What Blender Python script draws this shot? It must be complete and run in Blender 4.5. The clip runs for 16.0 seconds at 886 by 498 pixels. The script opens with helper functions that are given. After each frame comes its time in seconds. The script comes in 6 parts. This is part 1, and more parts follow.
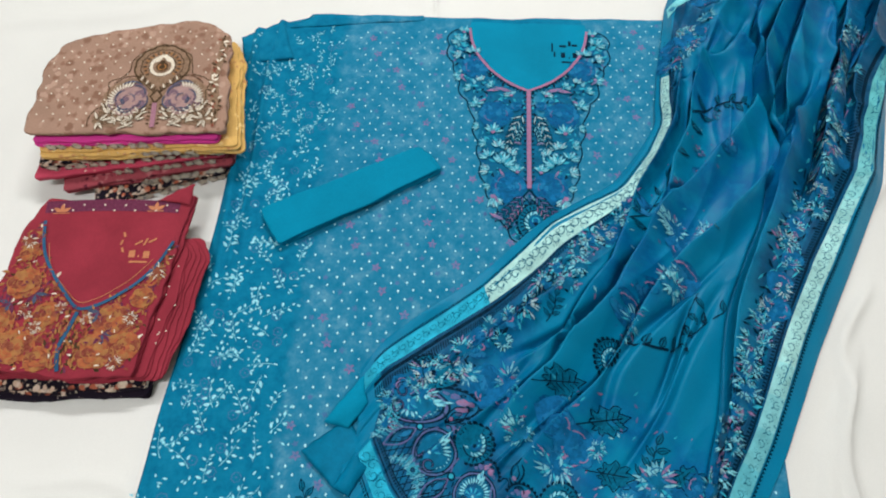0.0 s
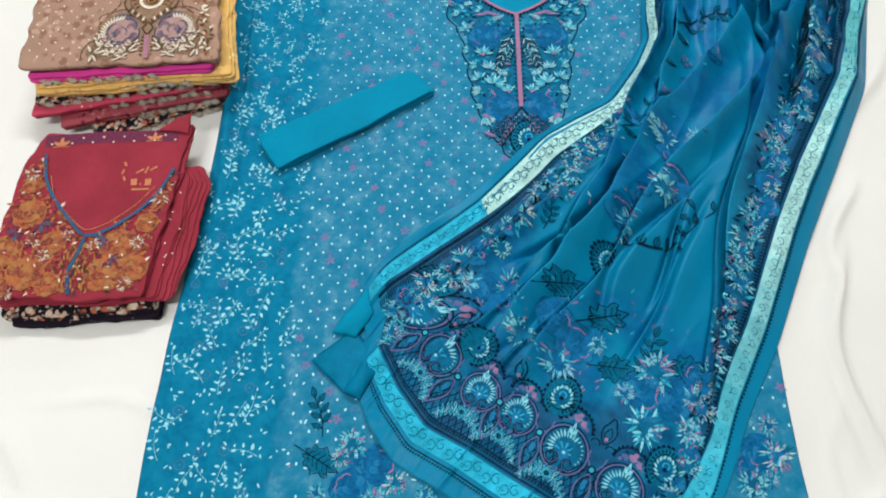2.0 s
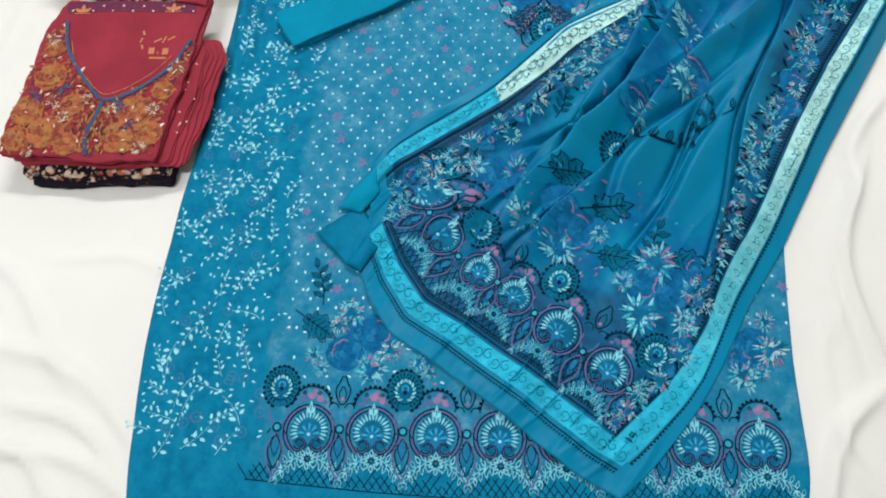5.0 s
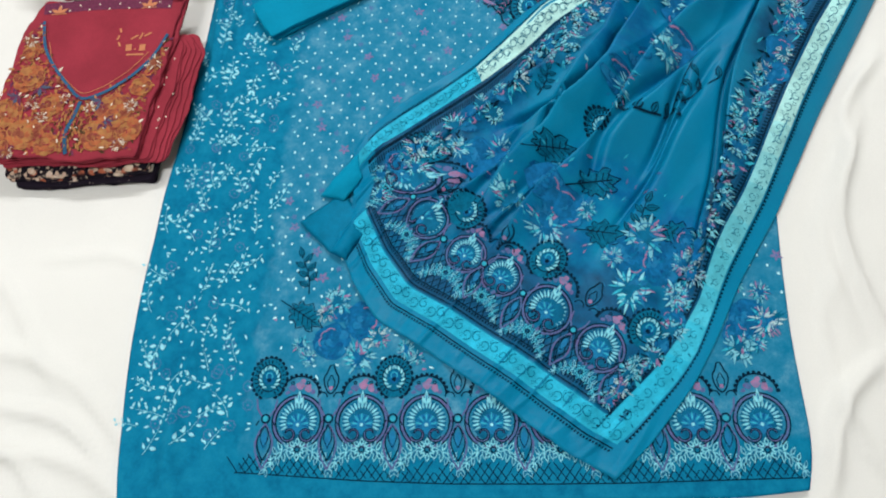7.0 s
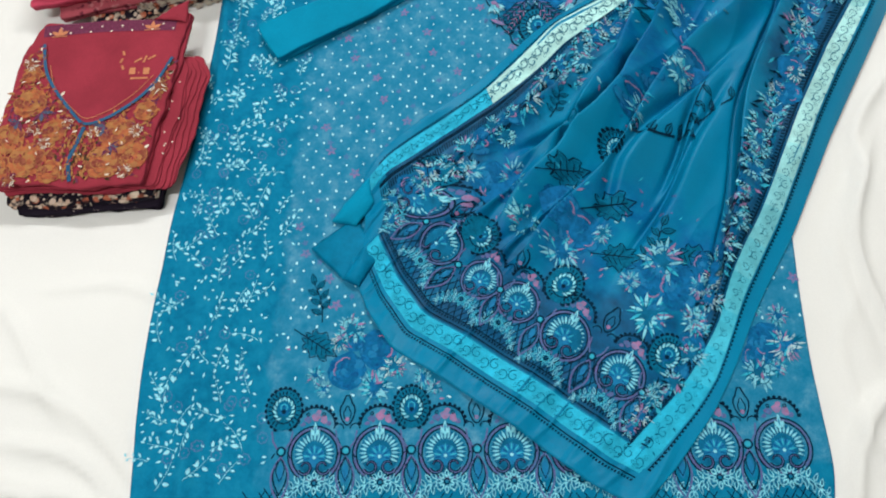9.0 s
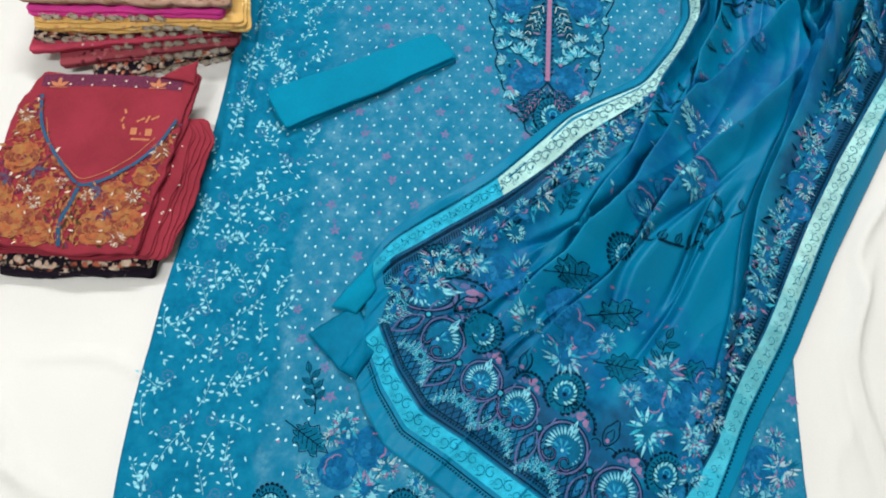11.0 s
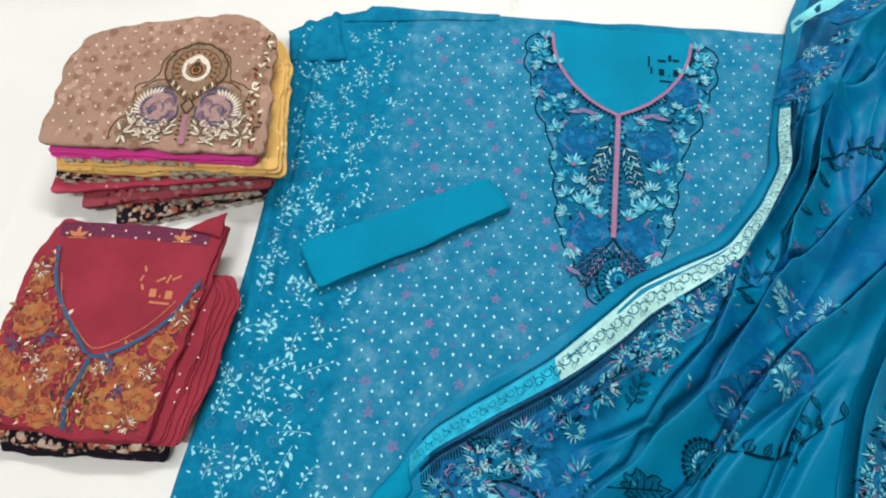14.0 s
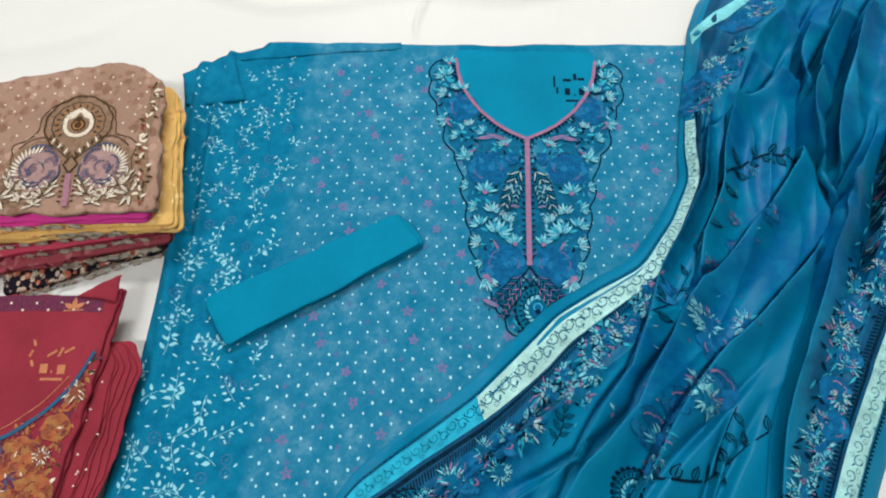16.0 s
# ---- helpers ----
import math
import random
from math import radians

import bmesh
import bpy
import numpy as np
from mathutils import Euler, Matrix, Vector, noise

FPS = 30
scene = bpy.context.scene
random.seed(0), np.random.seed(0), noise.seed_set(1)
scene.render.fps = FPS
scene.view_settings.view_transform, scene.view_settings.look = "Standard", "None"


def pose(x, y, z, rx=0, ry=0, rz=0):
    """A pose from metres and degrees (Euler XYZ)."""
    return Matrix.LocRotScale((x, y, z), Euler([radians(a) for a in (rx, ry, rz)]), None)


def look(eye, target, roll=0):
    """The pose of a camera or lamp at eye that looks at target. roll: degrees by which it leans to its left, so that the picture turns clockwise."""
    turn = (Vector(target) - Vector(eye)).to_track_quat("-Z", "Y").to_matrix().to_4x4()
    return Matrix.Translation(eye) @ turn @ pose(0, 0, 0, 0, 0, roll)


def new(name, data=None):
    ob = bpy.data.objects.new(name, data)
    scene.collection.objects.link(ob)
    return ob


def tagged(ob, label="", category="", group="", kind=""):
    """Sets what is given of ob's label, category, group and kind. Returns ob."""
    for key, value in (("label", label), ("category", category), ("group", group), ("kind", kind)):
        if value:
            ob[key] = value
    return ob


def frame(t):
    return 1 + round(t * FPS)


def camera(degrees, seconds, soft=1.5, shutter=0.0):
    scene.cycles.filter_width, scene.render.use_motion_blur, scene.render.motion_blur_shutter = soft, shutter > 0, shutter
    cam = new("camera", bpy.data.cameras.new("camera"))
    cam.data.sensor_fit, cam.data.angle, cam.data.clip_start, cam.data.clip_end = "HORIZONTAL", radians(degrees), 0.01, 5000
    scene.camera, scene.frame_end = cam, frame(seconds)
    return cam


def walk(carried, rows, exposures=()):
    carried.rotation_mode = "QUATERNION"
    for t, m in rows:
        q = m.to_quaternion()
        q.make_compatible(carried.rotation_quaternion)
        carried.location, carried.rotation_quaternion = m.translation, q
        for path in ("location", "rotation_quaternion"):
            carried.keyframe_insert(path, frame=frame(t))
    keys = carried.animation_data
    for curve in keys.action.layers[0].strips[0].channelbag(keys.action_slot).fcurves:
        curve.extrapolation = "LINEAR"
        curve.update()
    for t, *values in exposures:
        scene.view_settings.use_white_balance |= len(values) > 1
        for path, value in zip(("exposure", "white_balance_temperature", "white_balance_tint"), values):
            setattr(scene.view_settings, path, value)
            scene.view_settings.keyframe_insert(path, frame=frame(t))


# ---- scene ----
cam = camera(68.0, 16.0, soft=2.0)
PATH = [
    (0, (-0.005, 0.006, 0.902), (0.008, 0.9, -0.887), -0.7),
    (0.5, (-0.005, 0.001, 0.898), (0.017, 0.863, -0.906), -0.3),
    (1, (-0.011, -0.017, 0.893), (0.024, 0.835, -0.916), 0.2),
    (1.5, (-0.01, -0.048, 0.893), (0.046, 0.802, -0.917), 0.3),
    (2, (-0.019, -0.087, 0.882), (0.015, 0.745, -0.936), -1.9),
    (2.5, (-0.022, -0.094, 0.881), (-0.009, 0.711, -0.95), -1.3),
    (3, (0.006, -0.11, 0.871), (0.002, 0.676, -0.968), -1.0),
    (3.5, (0.018, -0.122, 0.866), (-0.01, 0.625, -0.989), -3.4),
    (4, (0.008, -0.148, 0.867), (-0.024, 0.573, -0.998), -2.1),
    (4.5, (0.015, -0.167, 0.855), (-0.04, 0.513, -1.026), -3.4),
    (4.7, (0.011, -0.168, 0.855), (-0.048, 0.509, -1.026), -4.5),
    (6.8, (0.048, -0.195, 0.823), (-0.068, 0.488, -1.053), -11.6),
    (7, (0.047, -0.188, 0.83), (-0.056, 0.493, -1.048), -11.2),
    (7.5, (0.049, -0.184, 0.827), (-0.063, 0.481, -1.056), -11.9),
    (8, (0.042, -0.177, 0.83), (-0.062, 0.496, -1.05), -10.8),
    (8.2, (0.04, -0.176, 0.829), (-0.054, 0.497, -1.052), -10.1),
    (10.3, (-0.031, -0.11, 0.839), (0.019, 0.593, -1.032), -1.1),
    (10.5, (-0.029, -0.108, 0.835), (0.041, 0.556, -1.05), 1.5),
    (11, (-0.029, -0.04, 0.854), (-0.003, 0.669, -1.016), 2.4),
    (11.5, (-0.025, 0.023, 0.854), (-0.04, 0.73, -1.017), 1.8),
    (12, (-0.022, 0.059, 0.86), (-0.055, 0.788, -1.002), 0.3),
    (12.5, (-0.034, 0.091, 0.85), (-0.113, 0.804, -1.017), -2.9),
    (13, (-0.041, 0.13, 0.841), (-0.15, 0.83, -1.029), -4.8),
    (13.5, (-0.042, 0.171, 0.832), (-0.165, 0.887, -1.031), -6.4),
    (14, (-0.045, 0.19, 0.829), (-0.141, 0.954, -1.017), -4.2),
    (14.5, (-0.054, 0.214, 0.817), (-0.145, 0.973, -1.032), -3.6),
    (15, (-0.028, 0.243, 0.824), (-0.077, 1.041, -1.009), -3.7),
    (15.5, (-0.015, 0.245, 0.82), (-0.049, 1.043, -1.013), -2.3),
    (16, (0.015, 0.237, 0.816), (0.045, 1.029, -1.02), -0.4),
]
walk(cam, [(t, look(eye, target, roll)) for t, eye, target, roll in PATH],
     exposures=[(0.0, -0.22), (0.6, -0.10), (2.0, -0.05), (4.0, -0.06), (5.0, -0.06), (9.0, -0.06), (11.0, -0.02), (12.5, -0.03), (14.0, -0.07), (15.0, -0.21), (16.0, -0.21)])

# ---- light ----
world = bpy.data.worlds.new("room_world")
scene.world = world
world.use_nodes = True
world.node_tree.nodes["Background"].inputs[0].default_value = (0.9, 0.95, 1.0, 1)
world.node_tree.nodes["Background"].inputs[1].default_value = 0.03


def area_lamp(name, where, target, sx, sy, watts, colour):
    d = bpy.data.lights.new(name, "AREA")
    d.shape, d.size, d.size_y, d.energy, d.color = "RECTANGLE", sx, sy, watts, colour
    ob = new(name, d)
    ob.matrix_world = look(where, target)
    return ob


area_lamp("ceiling_lamp", (0.40, 2.0, 2.72), (0.40, 2.0, 0), 1.3, 0.25, 86, (1.0, 0.99, 0.97))
area_lamp("ceiling_lamp", (-0.9, -0.4, 2.72), (-0.9, -0.4, 0), 1.2, 0.12, 50, (1.0, 0.99, 0.97))


# ---- materials ----
def lin(r, g, b):
    """Linear colour from 0..255 screen values."""
    f = lambda c: c / 12.92 if c <= 0.04045 else ((c + 0.055) / 1.055) ** 2.4
    return tuple(f(c / 255) for c in (r, g, b)) + (1,)


class Nodes:
    def __init__(self, name, rough=0.8):
        self.m = bpy.data.materials.new(name)
        self.m.use_nodes = True
        self.t = self.m.node_tree
        self.b = self.t.nodes["Principled BSDF"]
        self.b.inputs["Roughness"].default_value = rough
        self.b.inputs["Specular IOR Level"].default_value = 0.06
        self.co = self.t.nodes.new("ShaderNodeTexCoord").outputs["Object"]

    def put(self, kind, **values):
        n = self.t.nodes.new(kind)
        for k, v in values.items():
            if k in ("Scale", "Detail", "Roughness", "Distortion", "Strength", "Distance", "Height", "Fac", "Vector", "Normal", "Randomness"):
                self.feed(n.inputs[k], v)
        return n

    def feed(self, socket, v):
        if hasattr(v, "links"):
            self.t.links.new(v, socket)
        else:
            socket.default_value = v

    def noise(self, scale, detail=3, rough=0.6, vec=None):
        n = self.put("ShaderNodeTexNoise", Scale=scale, Detail=detail, Roughness=rough)
        self.feed(n.inputs["Vector"], vec or self.co)
        return n.outputs["Fac"]

    def ramp(self, fac, stops):
        n = self.t.nodes.new("ShaderNodeValToRGB")
        self.feed(n.inputs[0], fac)
        e = n.color_ramp.elements
        while len(e) < len(stops):
            e.new(0.5)
        for el, (p, c) in zip(e, stops):
            el.position, el.color = p, c if len(c) == 4 else (*c, 1)
        return n.outputs[0]

    def step(self, fac, lo, hi):
        n = self.t.nodes.new("ShaderNodeMapRange")
        self.feed(n.inputs[0], fac)
        n.inputs[1].default_value, n.inputs[2].default_value = lo, hi
        return n.outputs[0]

    def math(self, op, a, b=0.0):
        n = self.t.nodes.new("ShaderNodeMath")
        n.operation = op
        self.feed(n.inputs[0], a), self.feed(n.inputs[1], b)
        return n.outputs[0]

    def mix(self, fac, a, b, mode="MIX"):
        n = self.t.nodes.new("ShaderNodeMix")
        n.data_type, n.blend_type = "RGBA", mode
        self.feed(n.inputs[0], fac), self.feed(n.inputs[6], a), self.feed(n.inputs[7], b)
        return n.outputs[2]

    def axis(self, vec=None):
        n = self.t.nodes.new("ShaderNodeSeparateXYZ")
        self.feed(n.inputs[0], vec or self.co)
        return n.outputs

    def scaled(self, sx, sy, sz=1.0, vec=None):
        n = self.t.nodes.new("ShaderNodeMapping")
        self.feed(n.inputs[0], vec or self.co)
        n.inputs["Scale"].default_value = (sx, sy, sz)
        return n.outputs[0]

    def uv(self, name):
        n = self.t.nodes.new("ShaderNodeUVMap")
        n.uv_map = name
        return n.outputs[0]

    def weave(self, strength=0.15, scale=900, sheen=0.0, extra=None):
        """Fine thread relief and, with extra, soft creases."""
        h = self.math("ADD", self.noise(scale, 2), self.math("MULTIPLY", self.noise(60, 4), 1.2))
        if extra:
            h = self.math("ADD", h, extra)
        n = self.put("ShaderNodeBump", Strength=strength, Distance=0.001, Height=h)
        self.t.links.new(n.outputs[0], self.b.inputs["Normal"])
        if sheen:
            self.b.inputs["Sheen Weight"].default_value = sheen
        return self

    def colour(self, c):
        self.feed(self.b.inputs["Base Color"], c)
        return self


def cloth(name, rgb, vary=0.12, rough=0.8, scale=9, sheen=0.0, strength=0.15):
    """Plain dyed cloth with uneven dye and thread relief."""
    n = Nodes(name, rough)
    c = lin(*rgb)
    lo = tuple(v * (1 - vary) for v in c[:3])
    hi = tuple(min(1, v * (1 + vary)) for v in c[:3])
    big = n.ramp(n.noise(scale, 4), [(0.3, lo), (0.7, hi)])
    fine = n.ramp(n.noise(420, 2), [(0.25, (0.86, 0.86, 0.86)), (0.75, (1, 1, 1))])
    n.colour(n.mix(1.0, big, fine, "MULTIPLY")).weave(strength, sheen=sheen)
    return n.m


def thread(name, rgb, vary=0.25, rough=0.7, ground=None, worn=0.5):
    """Embroidery thread or print ink: streaky, and worn thin in places where a ground colour shows through."""
    n = Nodes(name, rough)
    c = lin(*rgb)
    lo = tuple(v * (1 - vary) for v in c[:3])
    hi = tuple(min(1, v * (1 + vary)) for v in c[:3])
    col = n.ramp(n.noise(260, 3), [(0.3, lo), (0.7, hi)])
    if ground:
        col = n.mix(n.math("MULTIPLY", n.step(n.noise(130, 4, 0.7), 0.38, 0.66), worn), col, lin(*ground))
    n.colour(col).weave(0.3, 1500)
    return n.m


def sheet_cloth():
    n = Nodes("white_sheet_cotton", 0.9)
    base = n.ramp(n.noise(1.8, 4), [(0.3, (0.66, 0.67, 0.655)), (0.7, (0.72, 0.73, 0.715))])
    fine = n.ramp(n.noise(600, 2), [(0.25, (0.95, 0.95, 0.95)), (0.75, (1, 1, 1))])
    n.colour(n.mix(1.0, base, fine, "MULTIPLY"))
    n.weave(0.2, 700)
    return n.m


def shirt_cloth():
    """Teal cotton: plain sides, paler misty print in the middle panel."""
    n = Nodes("teal_printed_cotton", 0.78)
    side = n.ramp(n.noise(48, 5, 0.7), [(0.32, lin(2, 100, 138)), (0.5, lin(6, 114, 152)), (0.72, lin(18, 124, 160))])
    misty = n.ramp(n.noise(38, 5, 0.7), [(0.33, lin(12, 112, 150)), (0.52, lin(40, 124, 160)), (0.70, lin(84, 146, 176))])
    x, y, z = n.axis()
    edge = n.math("ADD", n.math("MULTIPLY", y, 0.085), -0.243)
    wob = n.math("MULTIPLY", n.math("ADD", n.noise(30, 3), -0.5), 0.05)
    inside = n.step(n.math("ADD", n.math("SUBTRACT", x, edge), wob), -0.006, 0.012)
    low = n.step(y, -0.15, -0.138)
    neck = n.math("LESS_THAN", n.math("ABSOLUTE", n.math("SUBTRACT", x, 0.166)), n.math("ADD", n.math("MULTIPLY", n.math("SUBTRACT", y, 0.756), 0.95), -0.002))
    neck2 = n.math("LESS_THAN", n.math("ABSOLUTE", n.math("SUBTRACT", x, 0.168)), 0.10)
    open_ = n.math("SUBTRACT", 1.0, n.math("MULTIPLY", neck, neck2))
    fac = n.math("MULTIPLY", n.math("MULTIPLY", inside, low), open_)
    col = n.mix(fac, side, misty)
    fine = n.ramp(n.noise(500, 2), [(0.25, (0.85, 0.85, 0.85)), (0.75, (1, 1, 1))])
    n.colour(n.mix(1.0, col, fine, "MULTIPLY")).weave(0.18, 800, sheen=0.0)
    return n.m


def scarf_cloth():
    """Soft teal voile; indigo watercolour print in the flower strips, the arch row and the rose field. The wash also
    paints shade at the upper end.
    """
    n = Nodes("teal_scarf_voile", 0.42)
    uv = n.uv("print")
    w, v, _ = n.axis(uv)
    cl = n.uv("cloth")
    plain = n.ramp(n.noise(7, 3, vec=cl), [(0.3, lin(0, 112, 152)), (0.7, lin(2, 126, 166))])
    wash = n.ramp(n.noise(24, 4, 0.65, cl), [(0.32, lin(0, 108, 150)), (0.5, lin(0, 94, 148)), (0.68, lin(10, 122, 168))])
    dark = n.ramp(n.noise(34, 4, 0.65, cl), [(0.3, lin(0, 66, 102)), (0.52, lin(0, 82, 126)), (0.72, lin(4, 114, 154))])
    deep = n.ramp(n.noise(30, 3, 0.6, cl), [(0.3, lin(0, 60, 96)), (0.7, lin(2, 84, 124))])
    wob = n.math("MULTIPLY", n.math("ADD", n.noise(18, 3, vec=cl), -0.5), 0.09)
    ww = n.math("ADD", w, wob)
    col = plain
    field = n.math("MULTIPLY", n.step(v, 0.27, 0.22), n.step(v, 0.12, 0.15))
    # blue misty print; from v 0.44 up it widens to paint the folds' shade
    mist_shade = n.math("MULTIPLY", n.step(v, 0.30, 0.37), n.math("MULTIPLY", n.step(ww, 0.30, 0.34), n.math("MAXIMUM", n.step(ww, 0.60, 0.50), n.step(v, 0.44, 0.52))))
    col = n.mix(n.math("MULTIPLY", n.math("MAXIMUM", field, mist_shade), n.step(n.noise(11, 3, vec=cl), 0.4, 0.55)), col, wash)
    low = n.math("MULTIPLY", n.step(v, 0.044, 0.05), n.step(n.math("ADD", v, wob), 0.155, 0.135))
    left = n.math("MULTIPLY", n.step(w, 0.2, 0.215), n.step(ww, 0.31, 0.28))
    right = n.math("MULTIPLY", n.step(ww, 0.69, 0.72), n.step(w, 0.8, 0.79))
    zone = n.math("MAXIMUM", n.math("MAXIMUM", left, right), low)
    col = n.mix(n.math("MULTIPLY", zone, n.step(n.noise(14, 3, vec=cl), 0.30, 0.50)), col, dark)
    edge = n.math("MAXIMUM", n.math("MULTIPLY", n.step(w, 0.195, 0.2), n.step(w, 0.222, 0.217)), n.math("MULTIPLY", n.step(w, 0.765, 0.77), n.step(w, 0.803, 0.8)))
    edge = n.math("MAXIMUM", edge, n.math("MULTIPLY", n.step(v, 0.043, 0.045), n.step(v, 0.054, 0.052)))
    col = n.mix(edge, col, deep)
    rim = n.math("MAXIMUM", n.math("MAXIMUM", n.step(w, 0.2, 0.195), n.step(w, 0.8, 0.805)), n.step(v, 0.044, 0.042))
    col = n.mix(rim, col, plain)
    fine = n.ramp(n.noise(520, 2), [(0.25, (0.86, 0.86, 0.86)), (0.75, (1, 1, 1))])
    n.colour(n.mix(1.0, col, fine, "MULTIPLY")).weave(0.12, 900, sheen=0.0)
    n.b.inputs["Specular IOR Level"].default_value = 0.11
    return n.m


M_SHEET = sheet_cloth()
M_SHIRT = shirt_cloth()
M_SCARF = scarf_cloth()
M_TEAL = cloth("plain_teal_cotton", (0, 128, 164), 0.12, 0.75)
M_BAND = cloth("woven_cyan_band", (36, 166, 200), 0.3, 0.5, 40)
M_BANDSHEEN = cloth("woven_band_mint_sheen", (166, 214, 212), 0.2, 0.5, 40)
M_BANDPALE = cloth("woven_pale_aqua_band", (120, 204, 214), 0.22, 0.5, 40)
M_TEAL2 = cloth("deep_teal_voile", (0, 110, 148), 0.2, 0.6, 30)
M_NAVY = thread("navy_thread", (0, 26, 46), ground=(0, 90, 126), worn=0.12)
M_BLUE = thread("blue_thread", (8, 78, 130), ground=(0, 108, 146), worn=0.6)
M_BLUE2 = thread("mid_blue_thread", (30, 110, 160), ground=(0, 108, 146), worn=0.6)
M_AQUA = thread("aqua_thread", (52, 172, 198), ground=(0, 108, 146), worn=0.6)
M_PALE = thread("pale_aqua_thread", (122, 194, 212), 0.2, ground=(0, 108, 146), worn=0.6)
M_BRIGHT = thread("bright_aqua_thread", (132, 210, 224), 0.18, ground=(10, 124, 160), worn=0.5)
M_CREAM = thread("cream_thread", (164, 198, 204), 0.15, ground=(0, 108, 146), worn=0.6)
M_PINK = thread("pink_thread", (152, 110, 150), 0.25, ground=(0, 108, 146), worn=0.65)
M_MAUVE = thread("mauve_thread", (92, 92, 142), 0.22, ground=(0, 108, 146), worn=0.6)
M_GARLAND = thread("garland_thread", (70, 176, 200), 0.2, ground=(0, 108, 146), worn=0.5)
M_SPRIG = thread("sprig_ink", (140, 212, 228), 0.15, ground=(0, 108, 146), worn=0.35)
M_PLACKET = thread("placket_mauve_cotton", (148, 108, 140), 0.14)
M_DOT = thread("white_ink", (166, 220, 232), 0.12, ground=(0, 108, 146), worn=0.25)
M_FLECK = thread("dusty_pink_ink", (80, 112, 160), 0.2, ground=(0, 108, 146), worn=0.6)


# ---- building helpers ----
def mesh_of(name, verts, faces, mats, ids=None, smooth=True):
    me = bpy.data.meshes.new(name)
    me.from_pydata([tuple(v) for v in verts], [], faces)
    for m in mats:
        me.materials.append(m)
    if ids:
        me.polygons.foreach_set("material_index", ids)
    me.polygons.foreach_set("use_smooth", [smooth] * len(me.polygons))
    me.update()
    return me


def part(name, me, parent, label="", m=None):
    ob = new(name, me)
    ob.parent = parent
    if m is not None:
        ob.matrix_basis = m
    if label:
        ob["label"] = label
    return ob


def curve_at(pts, n):
    """A function of 0..1 along a smooth line through pts, by length."""
    p = np.array(pts, float)
    d = np.r_[0, np.cumsum(np.linalg.norm(np.diff(p, axis=0), axis=1))]
    d /= d[-1]
    q = np.linspace(0, 1, n)
    out = np.stack([np.interp(q, d, p[:, k]) for k in range(p.shape[1])], 1)
    k = np.array([1, 2, 3, 2, 1]) / 9
    pad = np.concatenate([2 * out[:1] - out[2:0:-1], out, 2 * out[-1:] - out[-2:-4:-1]])
    sm = np.stack([np.convolve(pad[:, i], k, "valid") for i in range(out.shape[1])], 1)
    sm[0], sm[-1] = out[0], out[-1]
    return sm


def along(table, q):
    n = len(table) - 1
    q = min(max(q, 0.0), 1.0) * n
    i = min(int(q), n - 1)
    return table[i] * (1 - q + i) + table[i + 1] * (q - i)


def fbm(x, y, s, seed=0.0):
    return noise.fractal(Vector((x * s, y * s, seed)), 1.0, 2.0, 3)


def bump1(x, c, w):
    return math.exp(-(((x - c) / w) ** 2))


# ---- room: plain walls that close the place ----
def slab(name, lo, hi, mat, label, cat):
    bm = bmesh.new()
    bmesh.ops.create_cube(bm, size=1)
    for v in bm.verts:
        v.co = [a + (b - a) * (c + 0.5) for a, b, c in zip(lo, hi, v.co)]
    me = bpy.data.meshes.new(name)
    bm.to_mesh(me)
    bm.free()
    me.materials.append(mat)
    return tagged(new(name, me), label, cat, kind="structure")


M_WALL = cloth("painted_plaster", (208, 205, 199), 0.06, 0.9, 2)
M_FLOOR = cloth("grey_floor_tile", (150, 146, 138), 0.1, 0.6, 3)
X0, X1, Y0, Y1, H = -2.6, 2.6, -2.4, 3.0, 2.8
slab("floor", (X0, Y0, -0.12), (X1, Y1, -0.012), M_FLOOR, "grey floor under the white sheet", "floor")
slab("ceiling", (X0, Y0, H), (X1, Y1, H + 0.1), M_WALL, "plain white ceiling of the room", "ceiling")
slab("wall_north", (X0 - 0.1, Y1, -0.12), (X1 + 0.1, Y1 + 0.1, H), M_WALL, "plain white wall of the room", "wall")
slab("wall_south", (X0 - 0.1, Y0 - 0.1, -0.12), (X1 + 0.1, Y0, H), M_WALL, "plain white wall of the room", "wall")
slab("wall_west", (X0 - 0.1, Y0, -0.12), (X0, Y1, H), M_WALL, "plain white wall of the room", "wall")
slab("wall_east", (X1, Y0, -0.12), (X1 + 0.1, Y1, H), M_WALL, "plain white wall of the room", "wall")


